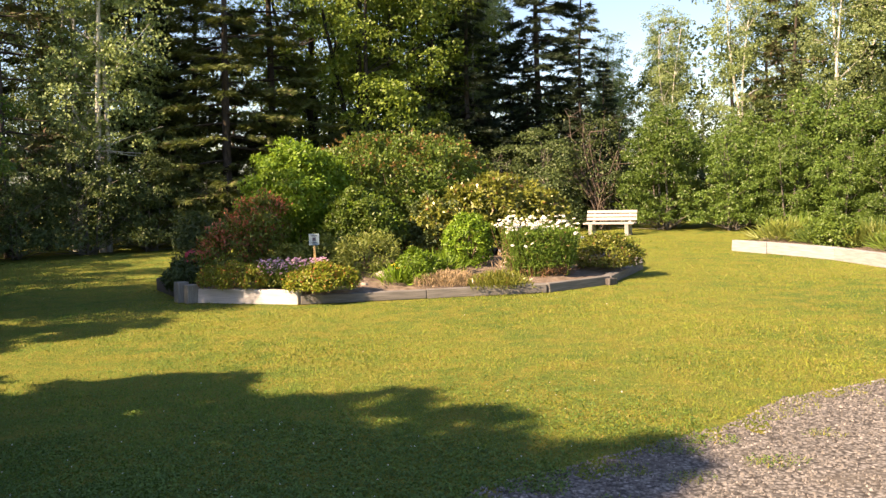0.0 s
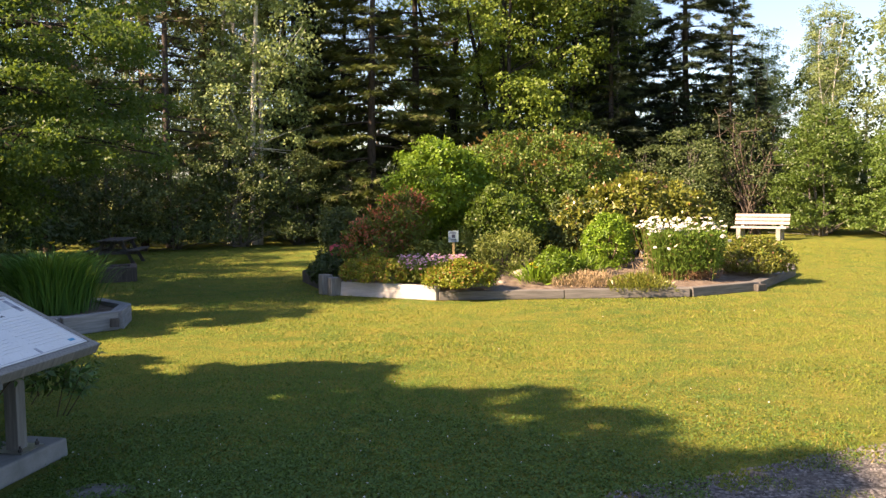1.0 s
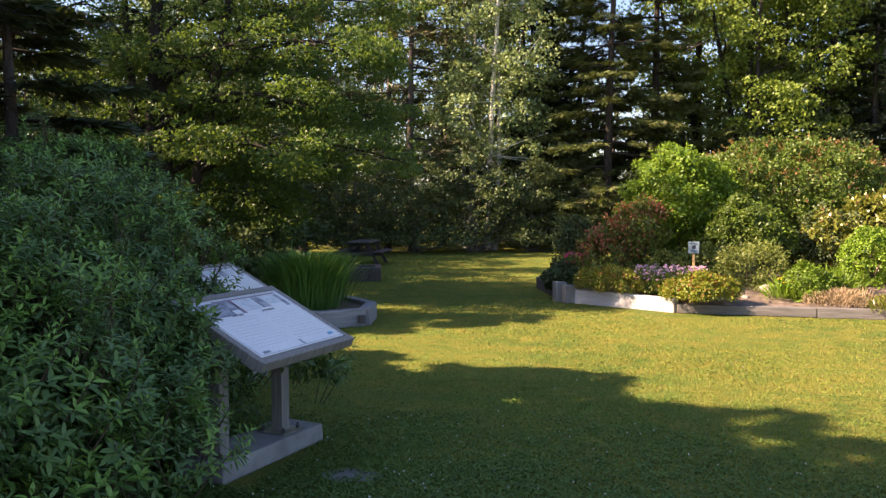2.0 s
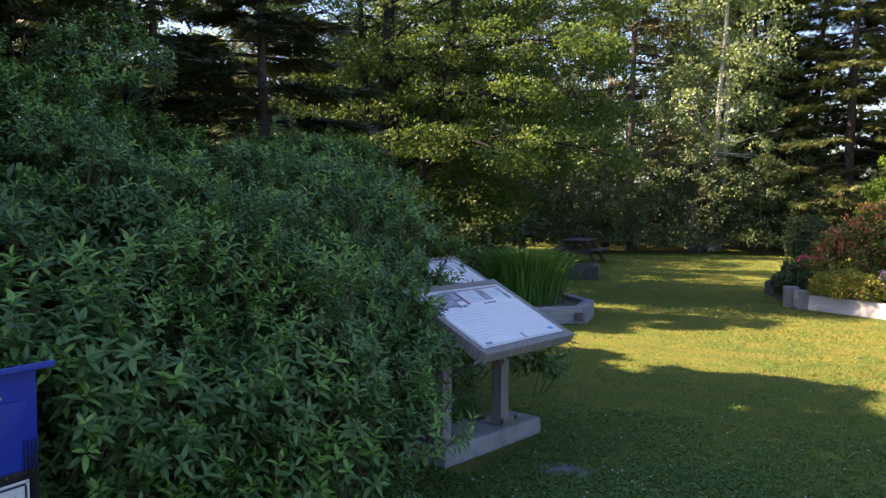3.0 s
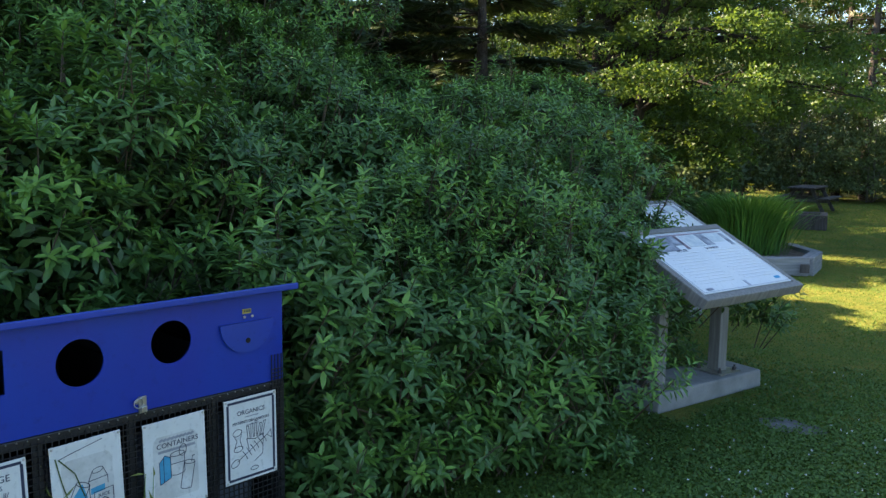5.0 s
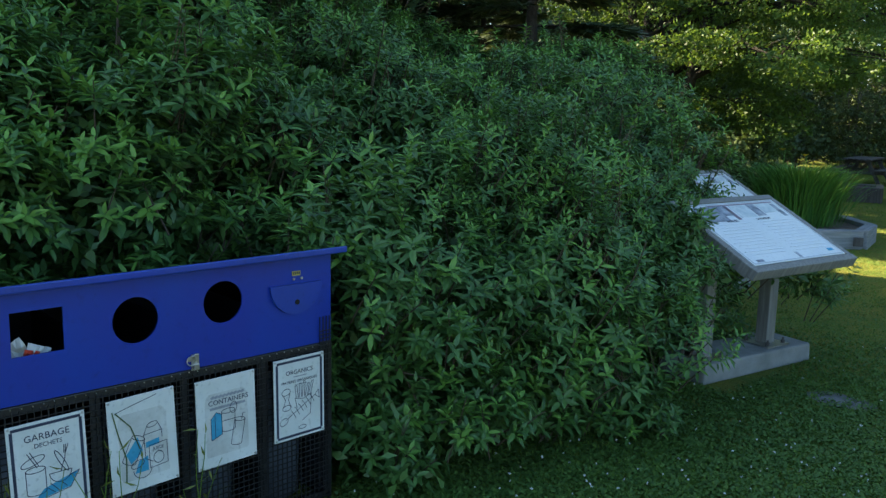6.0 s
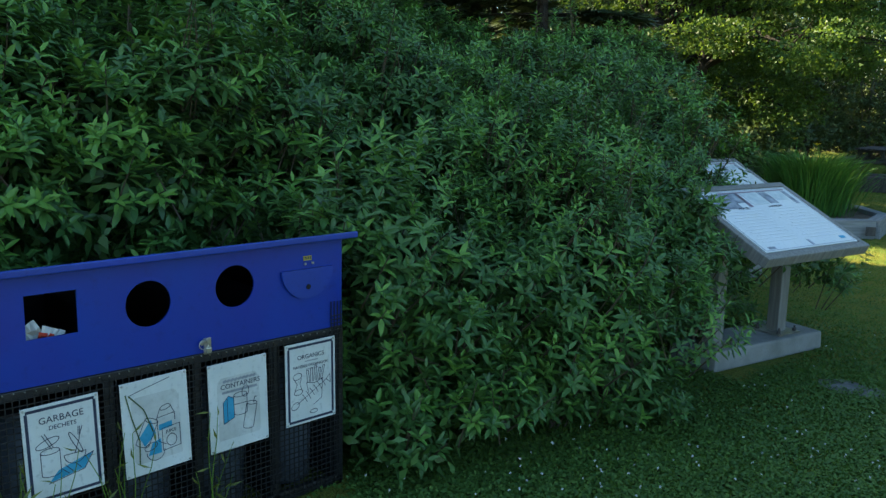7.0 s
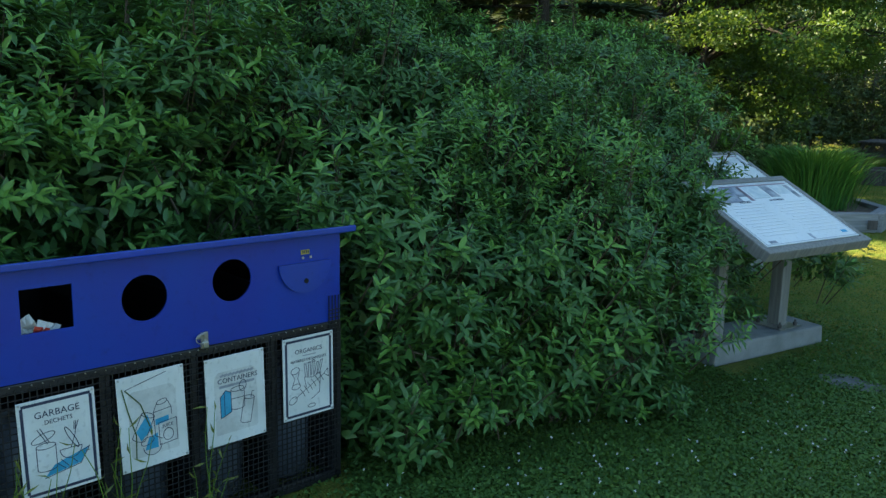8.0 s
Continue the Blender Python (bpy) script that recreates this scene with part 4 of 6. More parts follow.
def raised_bed():
    ob = thing("raised_bed", "raised garden bed edged with weathered grey timbers", "garden bed", kind="structure")
    # sun and shade in the colours: left side dark, left front run pale
    mats = {0: [TIMBER_DARK], 1: [TIMBER_PALE], 2: [TIMBER], 3: [TIMBER], 4: [TIMBER]}
    for i in range(len(BED)):
        timber_run(ob, BED[i], BED[(i + 1) % len(BED)], 0.13 if i in (2, 3, 4) else 0.2, 0.14, mats.get(i, [TIMBER]))
    # the right-hand post is low and dark to stand for a black notch
    for x, y, h in ((-1.9, 12.78, 0.3), (-1.75, 12.66, 0.27), (4.46, 12.56, 0.1)):
        b = one_box((0.17, 0.17, h), (x, y, h / 2), Matrix.Rotation(0.5, 4, "Z"), 0.015, 0.008)
        part("corner_post", b, TIMBER_DARK if x > 0 else POST_WOOD, ob)
    bm = bmesh.new()
    cx, cy = 1.7, 15.3
    rings = []
    for k in (1.0, 0.8, 0.5):
        ring = []
        for i in range(len(BED)):
            for u in (0, 0.25, 0.5, 0.75):
                x = BED[i][0] + (BED[(i + 1) % len(BED)][0] - BED[i][0]) * u
                y = BED[i][1] + (BED[(i + 1) % len(BED)][1] - BED[i][1]) * u
                x, y = cx + (x - cx) * k * 0.99, cy + (y - cy) * k * 0.99
                ring.append(bm.verts.new((x, y, (0.1 if x > 0 and y < 13.6 else 0.16) + (1 - k) * 0.38 + 0.05 * noise.noise((x * 2, y * 2, 0)))))
        rings.append(ring)
    for a, b in zip(rings, rings[1:]):
        for i in range(len(a)):
            j = (i + 1) % len(a)
            bm.faces.new((a[i], a[j], b[j], b[i]))
    bm.faces.new(rings[-1])
    part("soil", bm, SOIL, ob, "brown bark mulch and bare soil", True)


raised_bed()

for i, (x, y, s) in enumerate(((1.05, 12.9, (0.3, 0.2, 0.16)), (1.3, 12.75, (0.16, 0.13, 0.09)), (0.72, 12.6, (0.12, 0.1, 0.07)), (3.0, 13.4, (0.2, 0.15, 0.1)), (2.0, 12.6, (0.1, 0.1, 0.06)))):
    st = thing("stone", "pale brown field stone lying on the mulch", "stone", "stones in the bed", (x, y, 0.2 if y > 12.8 else 0.14))
    part("rock", stone(bmesh.new(), s, (0, 0, s[2] * 0.3), i * 3.1), ROCK, st, "", True)

BED_GROUP = "shrubs in the raised bed"
shrub("weigela_bush", "large rounded bush with reddish shoot tips", [(0, 0, 1.55, 1.0, 0.85, 0.7), (0.75, -0.1, 1.6, 0.85, 0.75, 0.7), (-0.75, 0, 1.6, 0.75, 0.75, 0.65), (1.25, 0.2, 1.25, 0.6, 0.55, 0.5), (0.3, 0.3, 0.8, 0.9, 0.5, 0.6)], SHRUB_BIG, 2300, 11, 0.065, 0.038, 0.085, SHRUB_TIP, 260, group=BED_GROUP, at=(1.55, 16.0, 0.2))
shrub("lilac_bush", "bright green leafy bush in full sun", [(0, 0, 1.45, 0.72, 0.65, 0.65), (0.4, 0.1, 1.3, 0.55, 0.55, 0.6), (-0.4, -0.1, 1.05, 0.45, 0.45, 0.45), (0.1, 0.25, 0.7, 0.5, 0.4, 0.5)], SHRUB_BRIGHT, 1500, 10, 0.072, 0.044, 0.08, group=BED_GROUP, at=(-0.25, 15.1, 0.2))
shrub("azalea_bush", "azalea turning red along its shoots", [(0, 0, 0.5, 0.38, 0.4, 0.5), (0.3, 0.15, 0.8, 0.34, 0.35, 0.45), (-0.2, -0.2, 0.4, 0.3, 0.3, 0.38), (0.5, 0.3, 0.95, 0.3, 0.3, 0.4)], AZALEA, 800, 10, 0.06, 0.034, 0.065, RED_LEAF, 190, group=BED_GROUP, at=(-1.2, 13.75, 0.14), tip_name="red_shoot_mass")
shrub("viburnum_bush", "fresh green bush below the taller one", [(0, 0, 0.85, 0.46, 0.42, 0.42), (0.35, -0.05, 0.7, 0.36, 0.36, 0.36), (-0.3, 0, 0.6, 0.3, 0.3, 0.3)], SHRUB_MID, 950, 10, 0.066, 0.04, 0.07, SHRUB_BRIGHT, 70, group=BED_GROUP, at=(0.78, 14.5, 0.2))
shrub("rhododendron_bush", "broad rhododendron with yellowing olive leaves", [(0, 0, 0.85, 0.75, 0.6, 0.6), (0.75, 0.1, 0.75, 0.6, 0.55, 0.55), (-0.7, -0.1, 0.65, 0.65, 0.55, 0.55), (0.25, 0.2, 1.1, 0.6, 0.5, 0.4)], RHODO, 1500, 11, 0.088, 0.042, 0.08, group=BED_GROUP, at=(3.15, 15.0, 0.2))
shrub("boxwood_bush", "small rounded bright green boxwood", [(0, 0, 0.42, 0.36, 0.36, 0.42), (0.05, 0, 0.6, 0.3, 0.3, 0.3)], BOX, 520, 11, 0.045, 0.03, 0.05, group=BED_GROUP, at=(2.45, 13.6, 0.2), noisy=0.07, depth=0.2)
shrub("spurge_bush", "low bright yellow-green clump", [(0, 0, 0.22, 0.28, 0.26, 0.26), (0.15, 0, 0.2, 0.22, 0.2, 0.2)], BOX, 260, 11, 0.06, 0.022, 0.05, group=BED_GROUP, at=(1.5, 12.65, 0.14), noisy=0.07)
shrub("spurge_bush", "yellow leafy clump hanging over the timber", [(0, 0, 0.12, 0.34, 0.28, 0.2), (0.27, 0.05, 0.08, 0.22, 0.24, 0.17), (-0.27, -0.02, 0.08, 0.2, 0.22, 0.16), (0.0, -0.2, 0.0, 0.25, 0.14, 0.16)], SEDUM, 900, 11, 0.036, 0.02, 0.045, group=BED_GROUP, at=(0.1, 11.97, 0.2), noisy=0.08)
shrub("spurge_bush", "low yellow-green clump on the timber corner", [(0, 0, 0.12, 0.36, 0.3, 0.2), (0.22, -0.1, 0.1, 0.25, 0.25, 0.18), (-0.25, 0.1, 0.1, 0.25, 0.25, 0.18)], SEDUM, 620, 11, 0.034, 0.019, 0.045, group=BED_GROUP, at=(-1.12, 12.52, 0.22), noisy=0.08)
shrub("fern_clump", "feathery green perennial clump", [(0, 0, 0.3, 0.36, 0.3, 0.34), (0.3, 0.1, 0.3, 0.3, 0.3, 0.34)], FERN, 420, 11, 0.07, 0.016, 0.07, group=BED_GROUP, at=(0.75, 13.25, 0.2))
shrub("fern_clump", "yellow-green low clump round the small sign", [(0, 0, 0.25, 0.45, 0.3, 0.3), (-0.4, 0, 0.2, 0.35, 0.3, 0.25)], FERN, 380, 11, 0.07, 0.03, 0.07, group=BED_GROUP, at=(0.1, 13.7, 0.2))
shrub("barberry_bush", "low yellow-green bush at the bed's corner", [(0, 0, 0.22, 0.36, 0.34, 0.27), (0.28, 0.05, 0.16, 0.28, 0.28, 0.22), (-0.25, 0.15, 0.2, 0.25, 0.25, 0.25)], RHODO, 560, 10, 0.045, 0.026, 0.05, SHRUB_MID, 60, group=BED_GROUP, at=(4.75, 13.4, 0.2))
shrub("dark_bush", "small dark green bush behind the corner post", [(0, 0, 0.2, 0.25, 0.25, 0.22)], UNDER, 180, 10, 0.06, 0.035, 0.06, group=BED_GROUP, at=(-1.95, 13.5, 0.1))
# low dark leaf masses filling in the shade beneath weigela and lilac
shrub("dark_bush", "dull green bush added as dark fill in the bed", [(0, 0, 0.6, 0.5, 0.45, 0.55)], UNDER, 320, 10, 0.07, 0.04, 0.08, group=BED_GROUP, at=(2.2, 14.9, 0.2))
shrub("dark_bush", "dull green bush added as dark fill in the bed", [(0, 0, 0.5, 0.42, 0.4, 0.5)], UNDER, 420, 10, 0.06, 0.036, 0.07, group=BED_GROUP, at=(-1.95, 15.2, 0.2))


def flowers(name, label, at, spots, stalk, height, petal, petals, size, width, centre, category, group, leafy=None):
    """Flower heads on stalks over a leafy clump."""
    ob = thing(name, label, category, group, at)
    n = len(spots)
    lines = [wander((x * 0.75, y * 0.75, 0), (x, y, h), 0.004, 0.003, 4, 0.05) for x, y, h in spots]
    v, f = tubes(lines, 4)
    array_part("stalk_mass", v, f, DAISY_STEM, ob)
    if leafy:
        array_part("leaves", *leafy, stalk, ob)
    C = np.array(spots)
    tilt = unit(np.array([-0.15, -0.45, 1.0]) + RNG.normal(size=(n, 3)) * 0.3)
    s1 = unit(np.cross(tilt, np.array([0.2, 1.0, 0.1])))
    s2 = np.cross(tilt, s1)
    k = petals
    a = np.tile(np.arange(k) * 2 * np.pi / k, n)
    R = np.cos(a)[:, None] * np.repeat(s1, k, 0) + np.sin(a)[:, None] * np.repeat(s2, k, 0)
    v, f = leaves(np.repeat(C, k, 0) + R * size * 0.15, R, np.repeat(tilt, k, 0), size, width, 0.1, 0.05)
    array_part("petals", v, f, petal, ob, "", False)
    if centre:
        k = 6
        a = np.tile(np.arange(k) * 2 * np.pi / k, n)
        R = np.cos(a)[:, None] * np.repeat(s1, k, 0) + np.sin(a)[:, None] * np.repeat(s2, k, 0)
        v, f = leaves(np.repeat(C + tilt * 0.006, k, 0), R, np.repeat(tilt, k, 0), size * 0.33, size * 0.33, 0.2, 0.0)
        array_part("flower_centres", v, f, centre, ob)
    return ob


def upright(n, rx, ry, h0, h1, L, W, lean=0.35):
    x, y = RNG.normal(size=n) * rx * 0.5, RNG.normal(size=n) * ry * 0.5
    x, y = np.clip(x, -rx, rx), np.clip(y, -ry, ry)
    z = RNG.uniform(h0, h1, n) * (1 - 0.45 * np.minimum(1, (x / rx) ** 2 + (y / ry) ** 2))
    P = np.stack([x, y, z], 1)
    D = unit(np.stack([x / rx * lean, y / ry * lean, np.ones(n)], 1) + RNG.normal(size=(n, 3)) * 0.45)
    return leaves(P, D, scatter_dirs(n, 0.0), L * RNG.uniform(0.7, 1.3, n), W)



def stand(n, rx, ry, h0, h1, L, W, lean=0.2):
    """Leaves of an even, upright stand on an oval plan."""
    a, k = RNG.uniform(0, 6.28, n), np.sqrt(RNG.random(n))
    x, y = np.cos(a) * k * rx, np.sin(a) * k * ry
    z = h0 + (h1 - h0) * RNG.random(n) * (1 - 0.12 * k)
    P = np.stack([x * (0.8 + 0.25 * z), y * (0.8 + 0.25 * z), z], 1)
    D = unit(np.stack([np.cos(a) * lean * k, np.sin(a) * lean * k, np.full(n, 0.6)], 1) + RNG.normal(size=(n, 3)) * 0.5)
    return leaves(P, D, scatter_dirs(n, 0.0), L * RNG.uniform(0.7, 1.3, n), W)


spots = []
for i in range(150):
    x = 0.66 - 1.32 * RNG.random() ** 0.62
    y = RNG.uniform(-0.4, 0.35)
    spots.append((x, y, 0.78 + 0.06 * (y + 0.4) - 0.05 * x - 0.08 * x * x + RNG.normal() * 0.06))
spots += [(-0.72, -0.3, 0.42), (-0.66, -0.35, 0.25), (-0.55, -0.4, 0.5), (-0.35, -0.42, 0.48), (-0.25, -0.42, 0.52), (0.6, 0, 0.62), (0.7, 0.1, 0.55)]
flowers("daisy_clump", "tall clump of white daisies in full bloom", (3.5, 12.95, 0.16), spots, DAISY_STEM, 0.7, PETAL_WHITE, 10, 0.029, 0.012, YELLOW, "flowers", BED_GROUP, stand(12500, 0.62, 0.42, 0.13, 0.74, 0.07, 0.018))
dry = thing("daisy_stalks", "brown bare foot of the daisy stand", "flowers", BED_GROUP, (3.5, 12.95, 0.15))
array_part("stalk_mass", *stand(1300, 0.58, 0.4, 0.0, 0.12, 0.13, 0.008, 0.05), STRAW_BROWN, dry)
spots = [(RNG.uniform(-0.45, 0.55), RNG.uniform(-0.3, 0.25), RNG.uniform(0.18, 0.4)) for i in range(420)]
flowers("geranium_clump", "clump of small pale pink flowers", (-0.35, 12.62, 0.2), spots, FERN, 0.3, PINK, 6, 0.018, 0.017, None, "flowers", BED_GROUP, upright(1500, 0.5, 0.35, 0.0, 0.25, 0.07, 0.03))
spots = [(RNG.uniform(-0.18, 0.2), RNG.uniform(-0.2, 0.2), RNG.uniform(0.25, 0.5)) for i in range(45)]
flowers("rose_clump", "small clump of crimson flowers", (-1.72, 13.55, 0.2), spots, UNDER, 0.3, CRIMSON, 6, 0.035, 0.035, None, "flowers", BED_GROUP, upright(500, 0.3, 0.3, 0.0, 0.35, 0.07, 0.03))
spots = [(RNG.uniform(-0.1, 0.1), RNG.uniform(-0.1, 0.1), RNG.uniform(0.2, 0.3)) for i in range(5)]
flowers("lily_clump", "low strap-leaved clump with a few yellow flowers", (1.25, 12.6, 0.14), spots, BOX, 0.3, YELLOW, 6, 0.035, 0.03, None, "flowers", BED_GROUP, upright(260, 0.25, 0.2, 0.0, 0.15, 0.22, 0.02, 0.8))
flowers("lily_clump", "low strap-leaved clump beside the boxwood", (1.95, 13.0, 0.2), spots[:2], BOX, 0.3, YELLOW, 6, 0.03, 0.03, None, "flowers", BED_GROUP, upright(300, 0.3, 0.2, 0.0, 0.2, 0.25, 0.022, 0.8))
spots = [(RNG.uniform(-0.15, 0.15), RNG.uniform(-0.1, 0.1), RNG.uniform(0.2, 0.5)) for i in range(14)]
flowers("spent_stalks", "dry brown stalks of spent flowers", (2.95, 12.9, 0.2), spots, STRAW, 0.4, STRAW, 5, 0.02, 0.015, None, "flowers", BED_GROUP, upright(140, 0.25, 0.15, 0.0, 0.45, 0.12, 0.012, 0.1))
mat_ob = thing("heather_mat", "low mat of dry straw-coloured heather", "heather", BED_GROUP, (1.95, 12.35, 0.12))
array_part("stalk_mass", *upright(2600, 0.5, 0.3, 0.0, 0.2, 0.07, 0.01, 0.6), STRAW, mat_ob)
mat_ob = thing("heather_mat", "low mat of olive-green heather over the timber", "heather", BED_GROUP, (2.62, 12.1, 0.09))
array_part("stalk_mass", *upright(2800, 0.42, 0.36, 0.0, 0.22, 0.07, 0.012, 0.7), RHODO, mat_ob)


def bed_sign():
    ob = thing("plant_sign", "small pale plate on a yellow wooden stake", "sign", at=(0.02, 13.2, 0.2), turn=-4)
    part("stake", one_box((0.035, 0.02, 0.62), (0, 0, 0.3), None, 0.003), STAKE, ob, "raw yellow pine stake")
    plate = part("plate", one_box((0.155, 0.012, 0.175), (0, -0.018, 0.62), None, 0.003), SIGN_PLATE, ob, "pale grey-blue plate")
    bm = bmesh.new()
    for x, z, w, h in ((0, 0.625, 0.05, 0.05), (0, 0.675, 0.1, 0.012), (0, 0.57, 0.09, 0.01)):
        box(bm, (w, 0.002, h), (x, -0.0255, z))
    part("print", bm, INK, plate, "dark printed marks")


bed_sign()


# ---- bench ----
def bench():
    ob = thing("bench", "bleached wooden slat bench on grey concrete legs", "bench", at=(8.62, 24.15, 0), turn=-34)
    ob.scale = (0.92, 0.92, 0.92)
    for y, z, tilt in ((-0.2, 0.375, 0), (-0.05, 0.375, 0), (0.10, 0.38, 0)):
        part("seat_slat", one_box((1.62, 0.135, 0.05), (0, y, z), None, 0.008), BENCH_WOOD, ob)
    for z, y in ((0.5, 0.215), (0.615, 0.245), (0.73, 0.275)):
        part("back_slat", one_box((1.62, 0.045, 0.092), (0, y, z), Matrix.Rotation(radians(-14), 4, "X"), 0.008), BENCH_WOOD, ob)
    for x in (-0.58, 0.58):
        leg = bmesh.new()
        box(leg, (0.13, 0.12, 0.36), (x, -0.2, 0.175), None, 0.015)
        box(leg, (0.13, 0.12, 0.36), (x, 0.2, 0.175), None, 0.015)
        box(leg, (0.12, 0.5, 0.08), (x, 0, 0.31), None, 0.01)
        part("leg", leg, CONCRETE, ob, "grey concrete leg")
        part("back_post", one_box((0.08, 0.05, 0.5), (x, 0.265, 0.53), Matrix.Rotation(radians(-14), 4, "X"), 0.008), BENCH_WOOD, ob)


bench()


# ---- second bed, with long timbers ----
def side_bed():
    ob = thing("side_bed", "long low bed behind a bleached timber edge", "garden bed", kind="structure")
    line = [(9.0, 17.4), (9.25, 16.4), (9.6, 14.6), (9.45, 12.6), (9.2, 10.4)]
    for a, b in zip(line, line[1:]):
        timber_run(ob, a, b, 0.24, 0.14, [TIMBER_GREY])
    bm = bmesh.new()
    vs = [bm.verts.new((x, y, 0.2)) for x, y in line] + [bm.verts.new((x, y, 0.2)) for x, y in ((13.5, 10.5), (13.5, 18.0), (10.5, 18.4))]
    bm.faces.new(vs)
    part("soil", bm, SOIL, ob, "brown soil")


side_bed()
for i, (x, y, k) in enumerate(((9.9, 16.9, 1.0), (10.5, 17.2, 1.1), (10.2, 15.9, 0.8), (10.5, 14.9, 0.9), (10.4, 13.8, 0.8), (11.2, 15.6, 1.0), (11.2, 14.2, 0.9))):
    ob = thing("grassy_clump", "arching grassy perennial in the side bed", "plant", "plants in the side bed", (x, y, 0.2))
    array_part("leaves", *upright(700, 0.55 * k, 0.5 * k, 0.0, 0.3 * k, 0.3, 0.022, 1.3), (FERN, SHRUB_MID, ALDER)[i % 3], ob)
shrub("green_perennial", "leafy perennial in the side bed", [(0, 0, 0.25, 0.4, 0.4, 0.3), (0.4, 0, 0.2, 0.35, 0.35, 0.25)], SHRUB_BRIGHT, 330, 10, 0.07, 0.04, 0.07, group="plants in the side bed", at=(10.9, 13.2, 0.2))
shrub("green_perennial", "leafy perennial in the side bed", [(0, 0, 0.2, 0.4, 0.4, 0.3)], SHRUB_MID, 260, 10, 0.07, 0.04, 0.07, group="plants in the side bed", at=(9.95, 15.2, 0.2))


# ---- daylily planter and the table beyond ----
def lily_planter():
    ob = thing("timber_planter", "low weathered timber planter on the grass", "planter")
    ring = [(-3.86, 9.75), (-4.3, 9.3), (-5.4, 9.4), (-5.5, 10.8), (-4.6, 11.0), (-4.0, 10.4)]
    for i in range(len(ring)):
        timber_run(ob, ring[i], ring[(i + 1) % len(ring)], 0.21, 0.15, [TIMBER_GREY])
    # thin dark block set on the end where the notch looks black
    part("end_block", one_box((0.1, 0.02, 0.1), (-3.82, 9.59, 0.1), Matrix.Rotation(0.5, 4, "Z"), 0.006), TIMBER_DARK, ob, "dark block in place of the notch")
    bm = bmesh.new()
    bm.faces.new([bm.verts.new((x, y, 0.16)) for x, y in ring])
    part("soil", bm, SOIL, ob)
    lil = thing("daylily_clump", "thick clump of tall arching daylily blades", "daylily", "", (-4.74, 10.05, 0.16))
    n = 3400
    x, y = RNG.normal(size=n) * 0.16, RNG.normal(size=n) * 0.18
    P = np.stack([x, y, np.zeros(n)], 1)
    lean = np.stack([x * 0.4 + RNG.normal(size=n) * 0.11, y * 0.4 + RNG.normal(size=n) * 0.12, np.ones(n)], 1)
    L = RNG.uniform(0.55, 1.05, n)
    v, f = leaves(P, unit(lean), unit(np.stack([-x, -y, np.full(n, 0.25)], 1) + RNG.normal(size=(n, 3)) * 0.2), L * 0.97, 0.012, -0.0, 0.15, True, tuple((i / 5, (0.5, 1.0, 1.0, 0.9, 0.65, 0.05)[i]) for i in range(6)))
    # bend the blade tips outwards
    q = v.reshape(n, 6, 3, 3)
    u = np.linspace(0, 1, 6)[None, :, None]
    out = unit(np.stack([x, y, np.zeros(n)], 1) + 1e-4)[:, None, None]
    q += out * (L[:, None, None, None] * 0.24 * RNG.uniform(0.3, 1.3, (n, 1, 1, 1)) * (u ** 2.6)[..., None]) - np.array([0, 0, 1.0]) * (L[:, None, None, None] * 0.26 * (u ** 3.2)[..., None])
    array_part("leaf_mass", q.reshape(-1, 3), f, LILY, lil)
    for fx, fy, fh in ((0.12, -0.2, 0.82), (-0.3, 0.1, 0.86)):
        v, f = tubes([wander((fx * 0.4, fy * 0.4, 0), (fx, fy, fh), 0.006, 0.004, 5)], 5)
        array_part("flower_stalk", v, f, LILY, lil, kind="")
        ang = np.arange(6) * np.pi / 3
        D = np.stack([np.cos(ang), np.sin(ang), np.full(6, 0.8)], 1)
        v, f = leaves(np.repeat([[fx, fy, fh]], 6, 0), D, np.tile([[0, 0, 1.0]], (6, 1)), 0.06, 0.03)
        array_part("flower", v, f, YELLOW, lil, "yellow daylily flower", kind="")
    shrub("dark_bush", "dark leafy bush behind the planter", [(0, 0, 0.5, 0.6, 0.5, 0.5), (-0.6, 0.2, 0.6, 0.6, 0.5, 0.6)], UNDER, 520, 10, 0.08, 0.05, 0.09, at=(-5.9, 10.6, 0.0))
    far = thing("timber_planter", "small grey timber planter in shade", "planter", at=(-6.1, 15.2, 0), turn=20)
    for y in (-0.35, 0.35):
        part("timber", one_box((0.9, 0.12, 0.26), (0, y, 0.13), None, 0.012, 0.005), TIMBER_DARK, far)
    for xx in (-0.39, 0.39):
        part("timber", one_box((0.12, 0.58, 0.26), (xx, 0, 0.13), None, 0.012, 0.005), TIMBER_DARK, far)
    part("soil", one_box((0.66, 0.58, 0.2), (0, 0, 0.1)), SOIL, far)


lily_planter()


